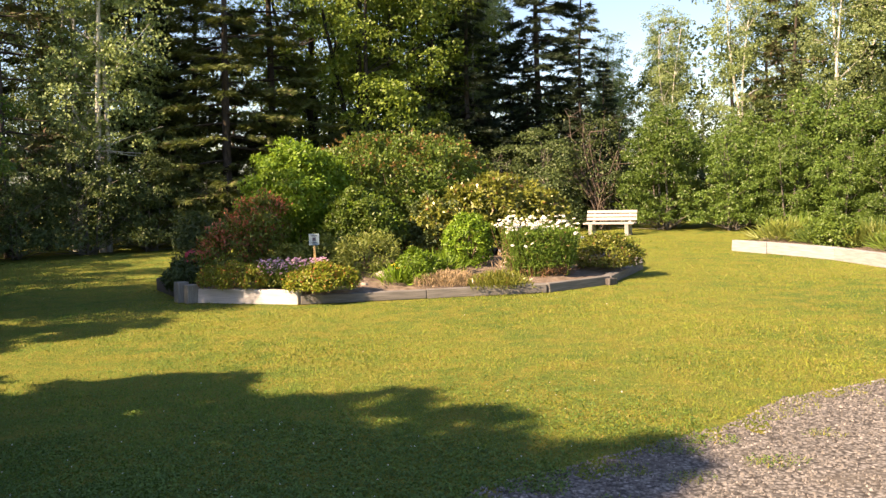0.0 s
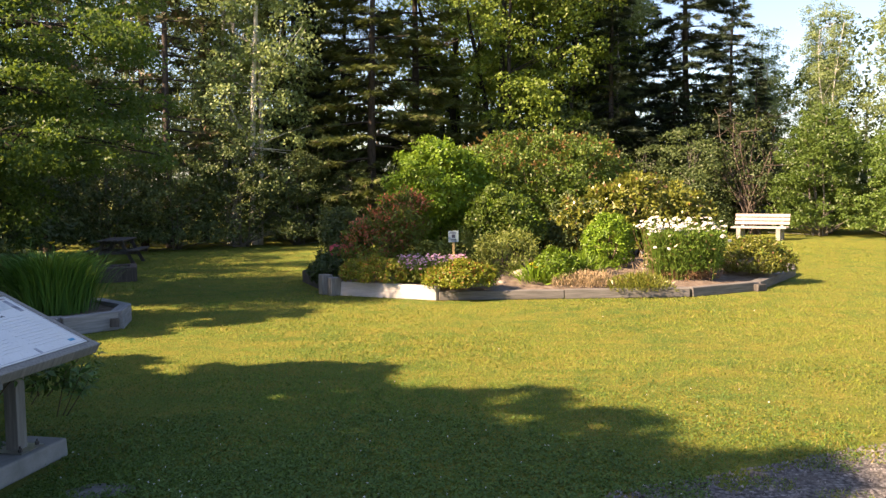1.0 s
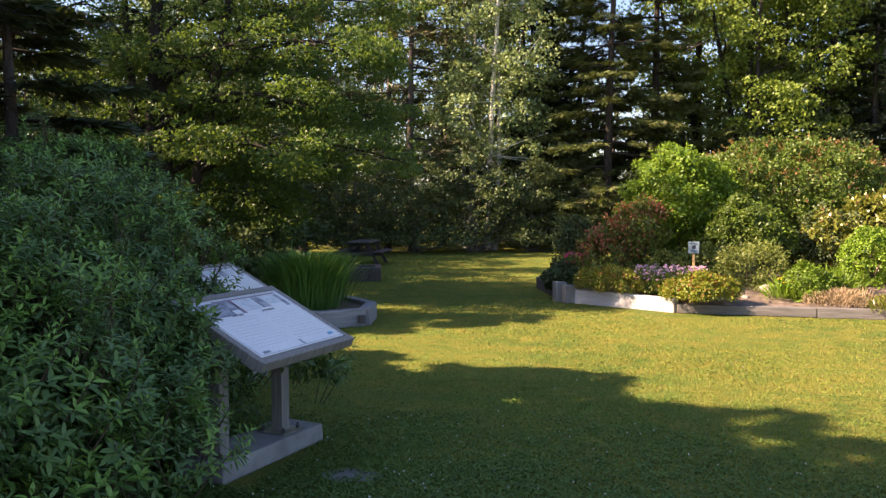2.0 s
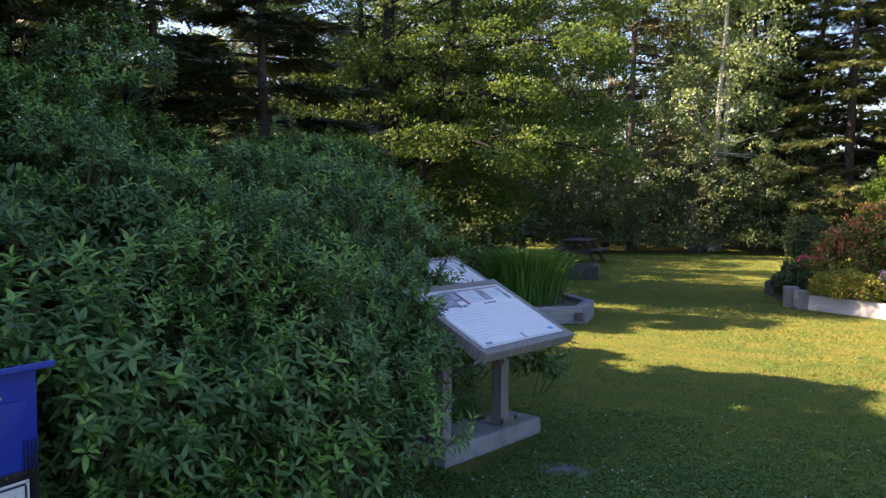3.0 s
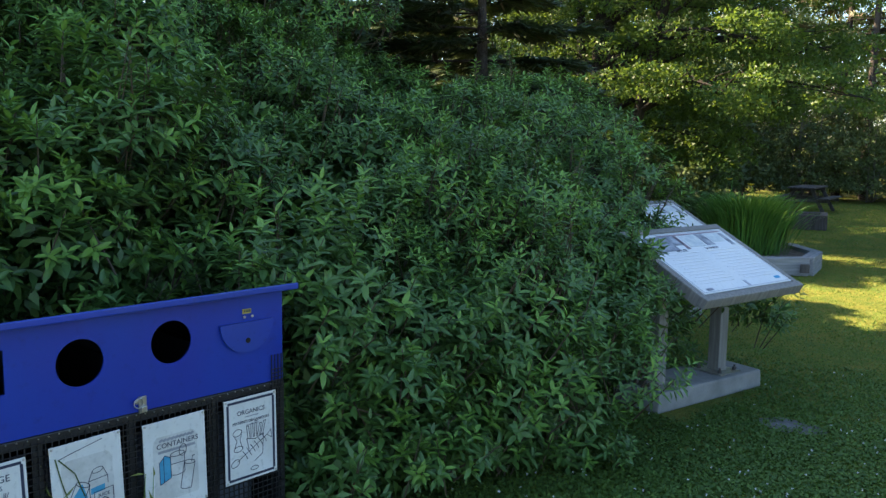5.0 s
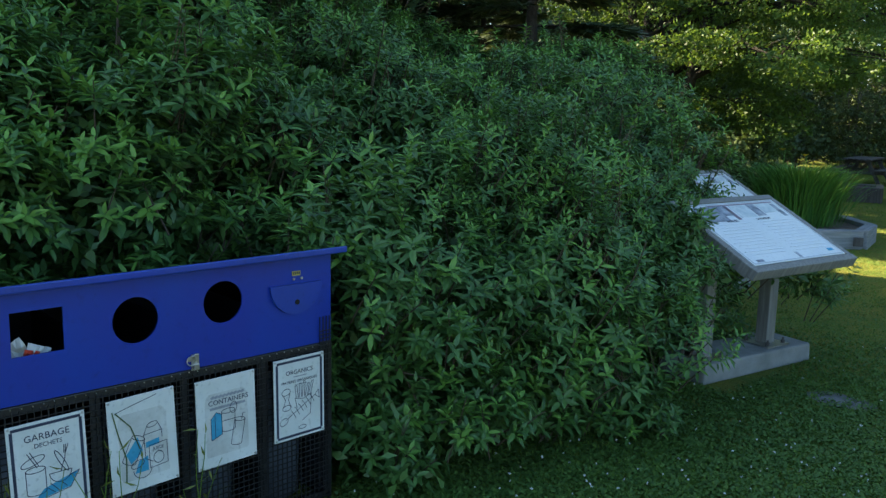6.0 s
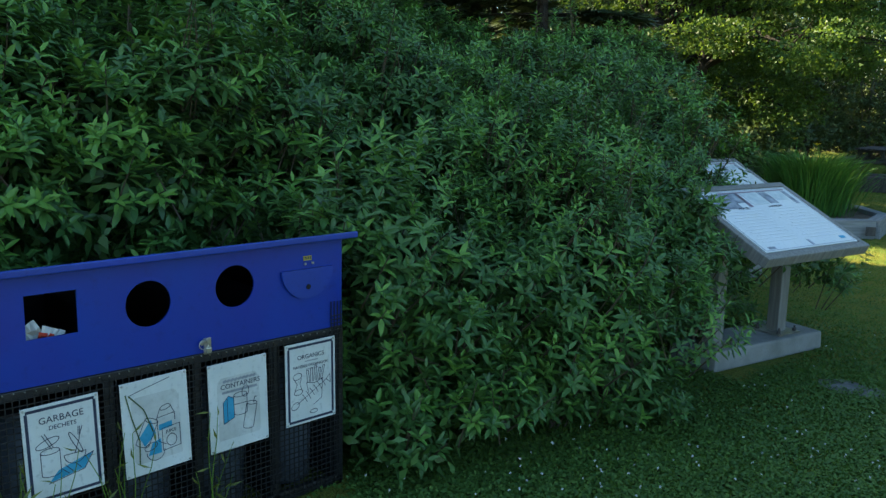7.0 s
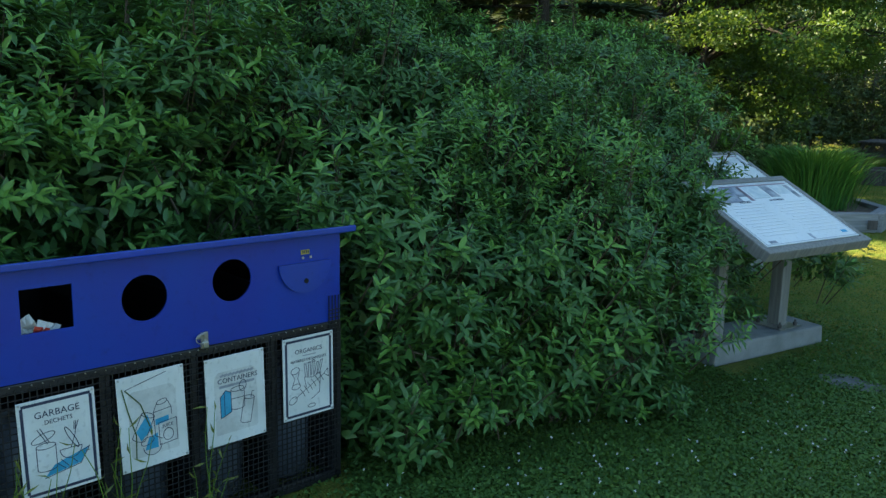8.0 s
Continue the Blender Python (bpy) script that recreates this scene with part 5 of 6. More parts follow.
def picnic_table():
    ob = thing("picnic_table", "weathered grey wooden picnic table in shade", "picnic table", at=(-7.4, 18.9, 0), turn=98)
    ob.scale = (0.72, 0.72, 0.72)
    for i in range(5):
        part("top_board", one_box((1.8, 0.14, 0.04), (0, -0.31 + 0.155 * i, 0.74), None, 0.006), TIMBER_DARK, ob)
    for y in (-0.72, -0.57, 0.57, 0.72):
        part("seat_board", one_box((1.8, 0.14, 0.04), (0, y, 0.44), None, 0.006), TIMBER_DARK, ob)
    for x in (-0.65, 0.65):
        part("cross_beam", one_box((0.045, 1.5, 0.1), (x, 0, 0.37), None, 0.005), TIMBER_DARK, ob)
        part("top_beam", one_box((0.045, 0.7, 0.09), (x, 0, 0.675), None, 0.005), TIMBER_DARK, ob)
        for s in (-1, 1):
            part("leg", one_box((0.045, 0.1, 0.83), (x + 0.047, s * 0.42, 0.36), Matrix.Rotation(radians(s * 28), 4, "X"), 0.005), TIMBER_DARK, ob)


picnic_table()


# ---- interpretive sign panels ----
def text_mesh(words, size, depth=0.0004):
    cu = bpy.data.curves.new("words", "FONT")
    cu.body, cu.size, cu.align_x, cu.align_y, cu.extrude = words, size, "CENTER", "CENTER", depth
    cu.resolution_u = 3
    ob = bpy.data.objects.new("words", cu)
    scene.collection.objects.link(ob)
    bpy.context.view_layer.update()
    me = bpy.data.meshes.new_from_object(ob.evaluated_get(bpy.context.evaluated_depsgraph_get()))
    bpy.data.objects.remove(ob)
    bpy.data.curves.remove(cu)
    return me


def lettering(words, size, m, mat, parent):
    me = text_mesh(words, size)
    me.materials.append(mat)
    ob = new("lettering", me)
    ob.parent = parent
    ob.matrix_local = m
    return ob


def lectern(name_label, at, turn, detailed=True):
    """A slanted panel in a timber frame on two posts that stand on a concrete slab. +x is the reader's side."""
    ob = thing("sign_lectern", name_label, "sign", "sign lecterns", at, turn)
    part("slab", one_box((0.33, 0.98, 0.115), (-0.155, 0.47, 0.0575), None, 0.014, 0.006), CONCRETE, ob, "pale concrete base slab")
    for y in (0.12, 0.7):
        part("post", one_box((0.08, 0.08, 0.78), (-0.13, y, 0.485), None, 0.006), POST_WOOD, ob, "grey square timber post")
        part("foot_plate", one_box((0.2, 0.2, 0.008), (-0.13, y, 0.119)), STEEL, ob)
        for dx, dy in ((0.075, 0.075), (-0.075, -0.075), (0.075, -0.075)):
            b = cylinder(bmesh.new(), 0.012, 0.012, 0.02, (-0.13 + dx, y + dy, 0.131), None, 6)
            cylinder(b, 0.006, 0.006, 0.03, (-0.13 + dx, y + dy, 0.141), None, 6)
            part("bolt", b, TIMBER_DARK, ob)
    slope = math.atan2(0.28, 0.57)
    tilt = Matrix.Translation((0.27, 0.44, 0.70)) @ Matrix.Rotation(slope, 4, "Y")
    # the board's own axes: -x runs up the slope, y along the lip, z out of the face
    board = part("board", one_box((0.60, 0.84, 0.03), (-0.325, 0, -0.022), None, 0.004), POST_WOOD, ob, "grey timber backing board")
    board.matrix_local = tilt
    for nm, size, c in (("lip", (0.045, 0.92, 0.06), (-0.0, 0, -0.027)), ("top_rail", (0.045, 0.92, 0.07), (-0.645, 0, -0.035)), ("side_rail", (0.60, 0.04, 0.07), (-0.322, -0.44, -0.035)), ("side_rail", (0.60, 0.04, 0.07), (-0.322, 0.44, -0.035))):
        r = part(nm, one_box(size, c, None, 0.006, 0.001), POST_WOOD, ob)
        r.matrix_local = tilt
    cleat = part("cleat", one_box((0.45, 0.06, 0.08), (-0.33, -0.29, -0.078), None, 0.005), POST_WOOD, ob)
    cleat.matrix_local = tilt
    cleat = part("cleat", one_box((0.45, 0.06, 0.08), (-0.33, 0.29, -0.078), None, 0.005), POST_WOOD, ob)
    cleat.matrix_local = tilt
    sheet = part("panel_sheet", one_box((0.575, 0.825, 0.006), (-0.322, 0, -0.003), None, 0.001), PRINT, ob, "glossy white printed panel")
    sheet.matrix_local = tilt
    z = 0.0008

    def flat(nm, mat, pieces, lab=""):
        bm = bmesh.new()
        for x, y, w, h in pieces:
            box(bm, (h, w, 0.001), (x, y, z))
        return part(nm, bm, mat, sheet, lab)

    flat("border", INK_GREY, ((-0.045, 0, 0.80, 0.003), (-0.60, 0, 0.80, 0.003), (-0.322, -0.40, 0.003, 0.555), (-0.322, 0.40, 0.003, 0.555)), "thin grey border line")
    flat("photograph", PHOTO, ((-0.505, -0.27, 0.22, 0.15), (-0.53, -0.115, 0.09, 0.1)), "dark photograph")
    flat("band", PHOTO_RED, ((-0.583, 0.08, 0.60, 0.012), (-0.505, -0.075, 0.03, 0.14)), "maroon printed band")
    flat("map", PHOTO_PALE, ((-0.512, 0.03, 0.14, 0.12),), "pale printed map")
    flat("photograph", PHOTO, ((-0.515, 0.155, 0.075, 0.12),), "dark photograph")
    flat("map", PHOTO_PALE, ((-0.525, 0.265, 0.11, 0.09),), "pale printed drawing")
    flat("photograph", PHOTO, ((-0.50, 0.355, 0.035, 0.13),))
    rows = [(-0.40 + 0.028 * i, y, 0.33 - 0.04 * ((i * 7) % 3), 0.0065) for i in range(11) for y in (-0.2, 0.2)]
    flat("small_print", INK_FAINT, rows, "faint lines of small print")
    flat("emblem", PHOTO, ((-0.075, 0.02, 0.022, 0.05), (-0.065, -0.33, 0.06, 0.02)), "small dark emblem")
    flat("emblem", INK_BLUE, ((-0.085, 0.33, 0.05, 0.022),), "small blue emblem")
    turn_text = Matrix.Rotation(math.pi / 2, 4, "Z")
    if detailed:
        lettering("HOUSE", 0.03, Matrix.Translation((-0.425, -0.16, z + 0.0006)) @ turn_text, INK, sheet)
        lettering("LA MAISON", 0.024, Matrix.Translation((-0.425, 0.12, z + 0.0006)) @ turn_text, INK, sheet)
    return ob


lectern("slanted white information panel in a grey timber frame", (-2.47, 4.07, 0), -9)
lectern("second slanted white information panel half behind the hedge", (-3.75, 5.8, 0), -9, False)

# flat grey sheet for the bare spot worn in the grass
worn_spot = bmesh.new()
ring = [worn_spot.verts.new((-1.86 + 0.17 * math.cos(a) * (1 + 0.25 * noise.noise((a, 0, 0))), 4.4 + 0.12 * math.sin(a) * (1 + 0.3 * noise.noise((a, 3, 0))), 0.006)) for a in np.linspace(0, 6.1, 22)]
worn_spot.faces.new(ring)
tagged(part("bare_spot", worn_spot, BARE_GROUND, None), "flat grey bare spot in the grass", "stone", kind="structure")


# ---- sorting bin ----
def plate_with_holes(outline, holes, thick):
    """A plate in the y-z plane (x from -thick to 0) with holes through it."""
    bm = bmesh.new()
    edges = []
    for loop in [outline] + holes:
        vs = [bm.verts.new((0, y, z)) for y, z in loop]
        for i in range(len(vs)):
            edges.append(bm.edges.new((vs[i], vs[(i + 1) % len(vs)])))
    bmesh.ops.triangle_fill(bm, use_beauty=True, use_dissolve=False, edges=edges)
    bmesh.ops.recalc_face_normals(bm, faces=bm.faces[:])
    made = bmesh.ops.extrude_face_region(bm, geom=bm.faces[:])["geom"]
    bmesh.ops.translate(bm, vec=(-thick, 0, 0), verts=[g for g in made if isinstance(g, bmesh.types.BMVert)])
    bmesh.ops.recalc_face_normals(bm, faces=bm.faces[:])
    return bm


def circle(y, z, r, n=36, a0=0.0, a1=2 * math.pi):
    full = abs(a1 - a0 - 2 * math.pi) < 1e-6
    return [(y + r * math.cos(a0 + (a1 - a0) * i / (n if full else n - 1)), z + r * math.sin(a0 + (a1 - a0) * i / (n if full else n - 1))) for i in range(n)]


def oval(y, z, a, b, lean=0.0, n=22):
    c, s = math.cos(lean), math.sin(lean)
    return [(y + a * math.cos(t) * c - b * math.sin(t) * s, z + a * math.cos(t) * s + b * math.sin(t) * c) for t in np.linspace(0, 2 * math.pi, n)]


def strokes(name, lines, width, mat, parent, x, label=""):
    """Thin drawn lines in the y-z plane; each line of a drawing is a piece of its own."""
    if name in ("drawing", "worn_lettering") and len(lines) > 1:
        for line in lines:
            strokes(name, [line], width, mat, parent, x, label)
        return None
    bm = bmesh.new()
    for line in lines:
        for (y1, z1), (y2, z2) in zip(line, line[1:]):
            d = math.hypot(y2 - y1, z2 - z1)
            if d < 1e-5:
                continue
            ny, nz = -(z2 - z1) / d * width / 2, (y2 - y1) / d * width / 2
            ey, ez = (y2 - y1) / d * width * 0.3, (z2 - z1) / d * width * 0.3
            bm.faces.new([bm.verts.new((x, y1 - ey + ny, z1 - ez + nz)), bm.verts.new((x, y1 - ey - ny, z1 - ez - nz)), bm.verts.new((x, y2 + ey - ny, z2 + ez - nz)), bm.verts.new((x, y2 + ey + ny, z2 + ez + nz))])
    return part(name, bm, mat, parent, label)


def fills(name, shapes, mat, parent, x, label=""):
    for s in shapes:
        bm = bmesh.new()
        bm.faces.new([bm.verts.new((x, y, z)) for y, z in s])
        part(name, bm, mat, parent, label)


def can(y, z, w, h, lean=0.0):
    """Outline of a tin: two ovals and sides."""
    c, s = math.cos(lean), math.sin(lean)
    turn = lambda a, b: (y + a * c - b * s, z + a * s + b * c)
    top = [turn(p, q) for p, q in oval(0, h / 2, w / 2, w * 0.17)]
    low = [turn((p), -h / 2 + (q + h / 2) * 0.34) for p, q in circle(0, -h / 2, w / 2, 14, math.pi, 2 * math.pi)]
    return [top, low, [turn(-w / 2, h / 2), turn(-w / 2, -h / 2)], [turn(w / 2, h / 2), turn(w / 2, -h / 2)]]


def sign_board(ob, y, z, w, h, lean, label, frame_line, patch):
    """A sheet screwed to the mesh; returns it with its drawing plane."""
    b = part("sign", one_box((0.004, w, h), (0, 0, 0), None, 0.001), PAPER, ob, label)
    b.matrix_local = Matrix.Translation((0.022, y, z)) @ Matrix.Rotation(lean, 4, "X")
    if frame_line:
        o, t = 0.013, 0.009
        bm = bmesh.new()
        for yy, zz, ww, hh in ((0, h / 2 - o, w - 2 * o, t), (0, -h / 2 + o, w - 2 * o, t), (-w / 2 + o, 0, t, h - 2 * o - t - 0.001), (w / 2 - o, 0, t, h - 2 * o - t - 0.001)):
            box(bm, (0.0006, ww, hh), (0.0024, yy, zz), None, 0, 0.0)
        part("border", bm, INK, b, "worn navy border")
    if patch:
        pts = [(math.cos(a) * w * 0.36 * (1 + 0.16 * noise.noise((a * 2, y, 0))), math.sin(a) * h * 0.37 * (1 + 0.14 * noise.noise((a * 3, y, 5))) - 0.012) for a in np.linspace(0, 6.2, 40)]
        pts = [(max(-w * 0.36, min(w * 0.36, p * 1.35)), max(-h * 0.38, min(h * 0.33, q * 1.35))) for p, q in pts]
        fills("faded_print", [pts], PAPER_STAIN, b, 0.0023, "stained torn print")
    for sy in (-1, 1):
        for sz in (-1, 1):
            c = cylinder(bmesh.new(), 0.004, 0.003, 0.004, (0.003, sy * (w / 2 - 0.007), sz * (h / 2 - 0.007)), Matrix.Rotation(math.pi / 2, 4, "Y"), 8)
            part("screw", c, STEEL, b)
    return b


TEXT_UP = Matrix(((0, 0, 1, 0), (1, 0, 0, 0), (0, 1, 0, 0), (0, 0, 0, 1)))


def sorting_bin():
    ob = thing("sorting_bin", "blue sorting bin with round openings over black wire mesh", "waste bin", at=(-2.684, 0, 0))
    y0, y1, zb, zt = 0.45, 1.69, 0.632, 0.965
    holes = [[(0.585, 0.772), (0.585, 0.903), (0.732, 0.903), (0.732, 0.772)], circle(0.95, 0.826, 0.074), circle(1.252, 0.841, 0.072)]
    plate = part("face_plate", plate_with_holes([(y0, zb), (y1, zb), (y1, zt), (y0, zt)], holes, 0.007), BLUE, ob, "blue plastic plate with openings")
    for yy in (y0 + 0.004, y1 - 0.026):
        part("side_panel", plate_with_holes([(-0.56, 0.632), (-0.004, 0.632), (-0.004, 0.957), (-0.56, 0.805)], [], 0.02), BLUE, ob).matrix_local = Matrix.Translation((0, yy + 0.01, 0)) @ Matrix.Rotation(-math.pi / 2, 4, "Z")
    lid = part("lid", one_box((0.62, 1.33, 0.018), (-0.263, (y0 + y1) / 2, 0.897), Matrix.Rotation(radians(-15), 4, "Y"), 0.006), BLUE_EDGE, ob, "blue lid with a thin projecting rim")
    part("lid_rim", one_box((0.014, 1.33, 0.022), (0.036, (y0 + y1) / 2, 0.978), None, 0.004), BLUE_EDGE, lid)
    flap = part("flap", plate_with_holes(circle(1.536, 0.868, 0.108, 28, math.pi, 2 * math.pi), [circle(1.536, 0.803, 0.009, 12)], 0.009), BLUE_EDGE, ob, "closed half-round blue flap")
    flap.location = (0.013, 0, 0)
    part("flap_hole", cylinder(bmesh.new(), 0.0095, 0.0095, 0.002, (0.002, 1.536, 0.803), Matrix.Rotation(math.pi / 2, 4, "Y"), 12), BLACK, flap)
    bm = one_box((0.003, 0.034, 0.016), (0.002, 1.54, 0.905))
    st = part("sticker", bm, BRASS, ob, "small yellow sticker")
    bars = bmesh.new()
    for i in range(4):
        box(bars, (0.001, 0.004, 0.010), (0.0042, 1.529 + 0.0075 * i, 0.906))
    part("print", bars, INK, st)
    for dy in (-0.016, 0.016):
        part("hinge", one_box((0.006, 0.008, 0.008), (0.012, 1.54 + dy, 0.887), None, 0.001), STEEL, ob)
    # inside: black sheets added to keep openings dark and hide lit ground behind
    part("inner_back", one_box((0.01, 1.2, 0.78), (-0.55, 1.07, 0.4)), BLACK, ob)
    for yy in (0.468, 1.664):
        part("dark_side_sheet", one_box((0.53, 0.008, 0.6), (-0.29, yy, 0.32)), BLACK, ob)
    part("inner_shelf", one_box((0.5, 1.2, 0.008), (-0.28, 1.07, 0.55)), BLACK, ob)
    for yy in (0.81, 1.1, 1.4):
        part("divider", one_box((0.5, 0.01, 0.78), (-0.28, yy, 0.4)), BLACK, ob)
    # lower cage
    for yy in (0.46, 0.815, 1.105, 1.4, 1.682):
        part("upright", one_box((0.03, 0.032, 0.62), (-0.016, yy, 0.31), None, 0.004), WIRE, ob, "black frame upright")
    part("bottom_rail", one_box((0.03, 1.25, 0.035), (-0.016, 1.07, 0.02), None, 0.004), WIRE, ob)
    part("top_rail", one_box((0.03, 1.25, 0.03), (-0.012, 1.07, 0.615), None, 0.004), WIRE, ob)
    cage = bmesh.new()
    for i in range(62):
        box(cage, (0.0035, 0.003, 0.60), (0.004, 0.455 + 0.02 * i, 0.315))
    for i in range(30):
        box(cage, (0.003, 1.23, 0.003), (0.0065, 1.07, 0.025 + 0.02 * i))
    part("wire_mesh", cage, WIRE, ob, "fine black wire mesh")
    side = bmesh.new()
    for i in range(28):
        box(side, (0.003, 0.0035, 0.6), (-0.03 - 0.02 * i, y1 + 0.008, 0.315))
    for i in range(30):
        box(side, (0.57, 0.003, 0.003), (-0.3, y1 + 0.0105, 0.025 + 0.02 * i))
    part("wire_mesh", side, WIRE, ob)
    part("back_upright", one_box((0.03, 0.03, 0.78), (-0.59, y1, 0.39), None, 0.004), WIRE, ob)
    for yy in (y0 + 0.02, y1 - 0.03):
        patch = bmesh.new()
        for i in range(4):
            box(patch, (0.003, 0.003, 0.13), (0.006, yy + 0.014 * (i - 1.5), 0.665))
        for i in range(5):
            box(patch, (0.003, 0.05, 0.003), (0.008, yy, 0.62 + 0.014 * i))
        part("mesh_corner", patch, WIRE, ob)
    first_staple = None
    for i in range(40):
        spot = Matrix.Translation((0.005, 0.48 + 0.0305 * i, 0.622 + 0.002 * math.sin(i)))
        if first_staple is None:
            first_staple = part("staple", cylinder(bmesh.new(), 0.0025, 0.0018, 0.004, (0, 0, 0), Matrix.Rotation(math.pi / 2, 4, "Y"), 6), STEEL, ob)
            st = first_staple
        else:
            st = new("staple", first_staple.data)
            st.parent = ob
        st.matrix_local = spot
    for yy in (0.63, 0.96, 1.25, 1.54):
        b = bmesh.new()
        cylinder(b, 0.115, 0.125, 0.5, (-0.2, yy, 0.27), None, 28)
        cylinder(b, 0.132, 0.132, 0.03, (-0.2, yy, 0.52), None, 28)
        part("barrel", b, BARREL, ob, "dark navy plastic barrel", True)
    latch = bmesh.new()
    box(latch, (0.008, 0.026, 0.055), (0.006, 1.142, 0.655), None, 0.002)
    box(latch, (0.012, 0.02, 0.02), (0.014, 1.142, 0.642), None, 0.003)
    box(latch, (0.006, 0.03, 0.012), (0.012, 1.128, 0.672), Matrix.Rotation(0.5, 4, "X"), 0.002)
    part("latch", latch, STEEL, ob, "steel hasp latch")
    v, f = tubes([[((0.016, 1.125 + 0.016 * math.cos(a), 0.664 + 0.016 * math.sin(a)), 0.0022) for a in np.linspace(0, 6.28, 16)]], 6)
    array_part("latch_ring", v, f, STEEL, ob)

    # the four signs
    s = sign_board(ob, 0.663, 0.430, 0.222, 0.302, radians(1.5), "white sign with cutlery drawing and navy border", True, False)
    lettering("GARBAGE", 0.029, Matrix.Translation((0.0026, 0.0, 0.102)) @ TEXT_UP, INK, s)
    lettering("DECHETS", 0.019, Matrix.Translation((0.0026, 0.002, 0.076)) @ TEXT_UP, INK, s)
    fills("blue_cloth", [[(-0.05, -0.093), (0.055, -0.075), (0.082, -0.03), (0.03, -0.045), (-0.02, -0.06)]], INK_BLUE, s, 0.0026, "light blue printed cloth")
    strokes("drawing", can(-0.04, -0.03, 0.055, 0.07) + [oval(-0.045, 0.032, 0.035, 0.012, 0.3), [(-0.06, 0.06), (-0.035, 0.01)], [(-0.052, 0.062), (-0.03, 0.015)], oval(0.035, 0.012, 0.007, 0.04, 0.45), [(0.05, 0.06), (0.045, 0.02), (0.03, -0.02)], [(0.045, 0.06), (0.043, 0.035)], [(0.057, 0.06), (0.048, 0.035)]] + [circle(0.03, -0.02, 0.032, 14, math.pi, 2 * math.pi), [(-0.002, -0.02), (0.062, -0.02)], [(-0.05, -0.095), (0.055, -0.077), (0.084, -0.03), (0.055, -0.04)], [(0.0, -0.05), (0.02, -0.075)], [(-0.01, -0.06), (0.01, -0.08)], [(0.03, -0.052), (0.045, -0.07)]], 0.0023, INK, s, 0.0031)
    s = sign_board(ob, 0.951, 0.436, 0.22, 0.315, radians(2.0), "white sign with stained bottle and juice drawing", False, True)
    fills("blue_shape", [[(-0.06, -0.03), (-0.02, 0.02), (-0.005, -0.03), (-0.045, -0.065)], [(0.005, -0.025), (0.05, -0.02), (0.05, 0.0), (0.005, -0.005)], [(-0.035, -0.1), (0.01, -0.1), (0.01, -0.05), (-0.02, -0.06)]], INK_BLUE, s, 0.0028, "light blue printed shape")
    strokes("drawing", can(-0.035, -0.02, 0.045, 0.08, -0.45) + [oval(0.03, 0.05, 0.018, 0.008, 0.2), [(0.013, 0.05), (0.0, 0.02), (0.002, -0.06), (0.025, -0.075)], [(0.047, 0.053), (0.06, 0.025), (0.06, 0.0)], [(0.015, -0.02), (0.075, -0.015), (0.075, -0.09), (0.015, -0.095), (0.015, -0.02)], oval(0.045, -0.065, 0.017, 0.02), [(0.032, -0.052), (0.045, -0.043), (0.058, -0.052)], oval(-0.025, -0.07, 0.022, 0.012, 0.3), circle(-0.01, -0.09, 0.03, 14, math.pi, 2 * math.pi), [(0.0, 0.02), (0.06, 0.025)], [(-0.085, 0.115), (-0.05, 0.124), (0.05, 0.146)]], 0.0023, INK, s, 0.0033)
    strokes("stems", [[(-0.085, 0.115), (-0.04, 0.06), (-0.015, -0.02)], [(-0.095, 0.12), (-0.08, 0.04), (-0.06, -0.04), (-0.065, -0.12)]], 0.004, UNDER, s, 0.0045, "dry grass stem lying against it")
    lettering("JUICE", 0.015, Matrix.Translation((0.0033, 0.045, -0.034)) @ TEXT_UP, INK, s)
    s = sign_board(ob, 1.244, 0.436, 0.222, 0.312, radians(1.2), "white sign with torn container print", False, True)
    lettering("CONTAINERS", 0.0245, Matrix.Translation((0.0029, 0.008, 0.070)) @ TEXT_UP, INK, s)
    bars = [[(-0.055 + 0.014 * i, 0.088), (-0.047 + 0.014 * i, 0.091)] for i in range(9)] + [[(-0.06 + 0.012 * i, 0.05), (-0.052 + 0.012 * i, 0.051)] for i in range(11)]
    strokes("worn_lettering", bars, 0.009, INK_GREY, s, 0.0028, "illegible worn mark")
    fills("blue_shape", [[(-0.06, -0.06), (-0.02, -0.045), (-0.02, 0.025), (-0.04, 0.035), (-0.06, 0.015)]], INK_BLUE, s, 0.0029, "light blue printed carton")
    strokes("drawing", can(0.005, -0.0, 0.05, 0.065) + can(0.04, -0.05, 0.04, 0.085, -0.2) + [oval(0.025, 0.04, 0.013, 0.02, -0.2), [(-0.06, 0.015), (-0.06, -0.06), (-0.02, -0.045), (-0.02, 0.025), (-0.04, 0.036), (-0.06, 0.015)], [(-0.045, -0.055), (-0.045, 0.03)], [(0.055, -0.01), (0.06, 0.01), (0.068, 0.01)], [(-0.02, 0.0), (0.03, 0.0)]], 0.0023, INK, s, 0.0033)
    s = sign_board(ob, 1.537, 0.451, 0.214, 0.306, radians(0.6), "white sign with food scraps drawing and navy border", True, False)
    lettering("ORGANICS", 0.023, Matrix.Translation((0.0028, 0.0, 0.098)) @ TEXT_UP, INK, s)
    lettering("MATIERES ORGANIQUES", 0.0138, Matrix.Translation((0.0028, 0.0, 0.064)) @ TEXT_UP, INK, s)
    strokes("worn_lettering", [[(-0.025, 0.081), (0.03, 0.081)], [(-0.02, 0.05), (0.03, 0.05)]], 0.003, INK_GREY, s, 0.0028)
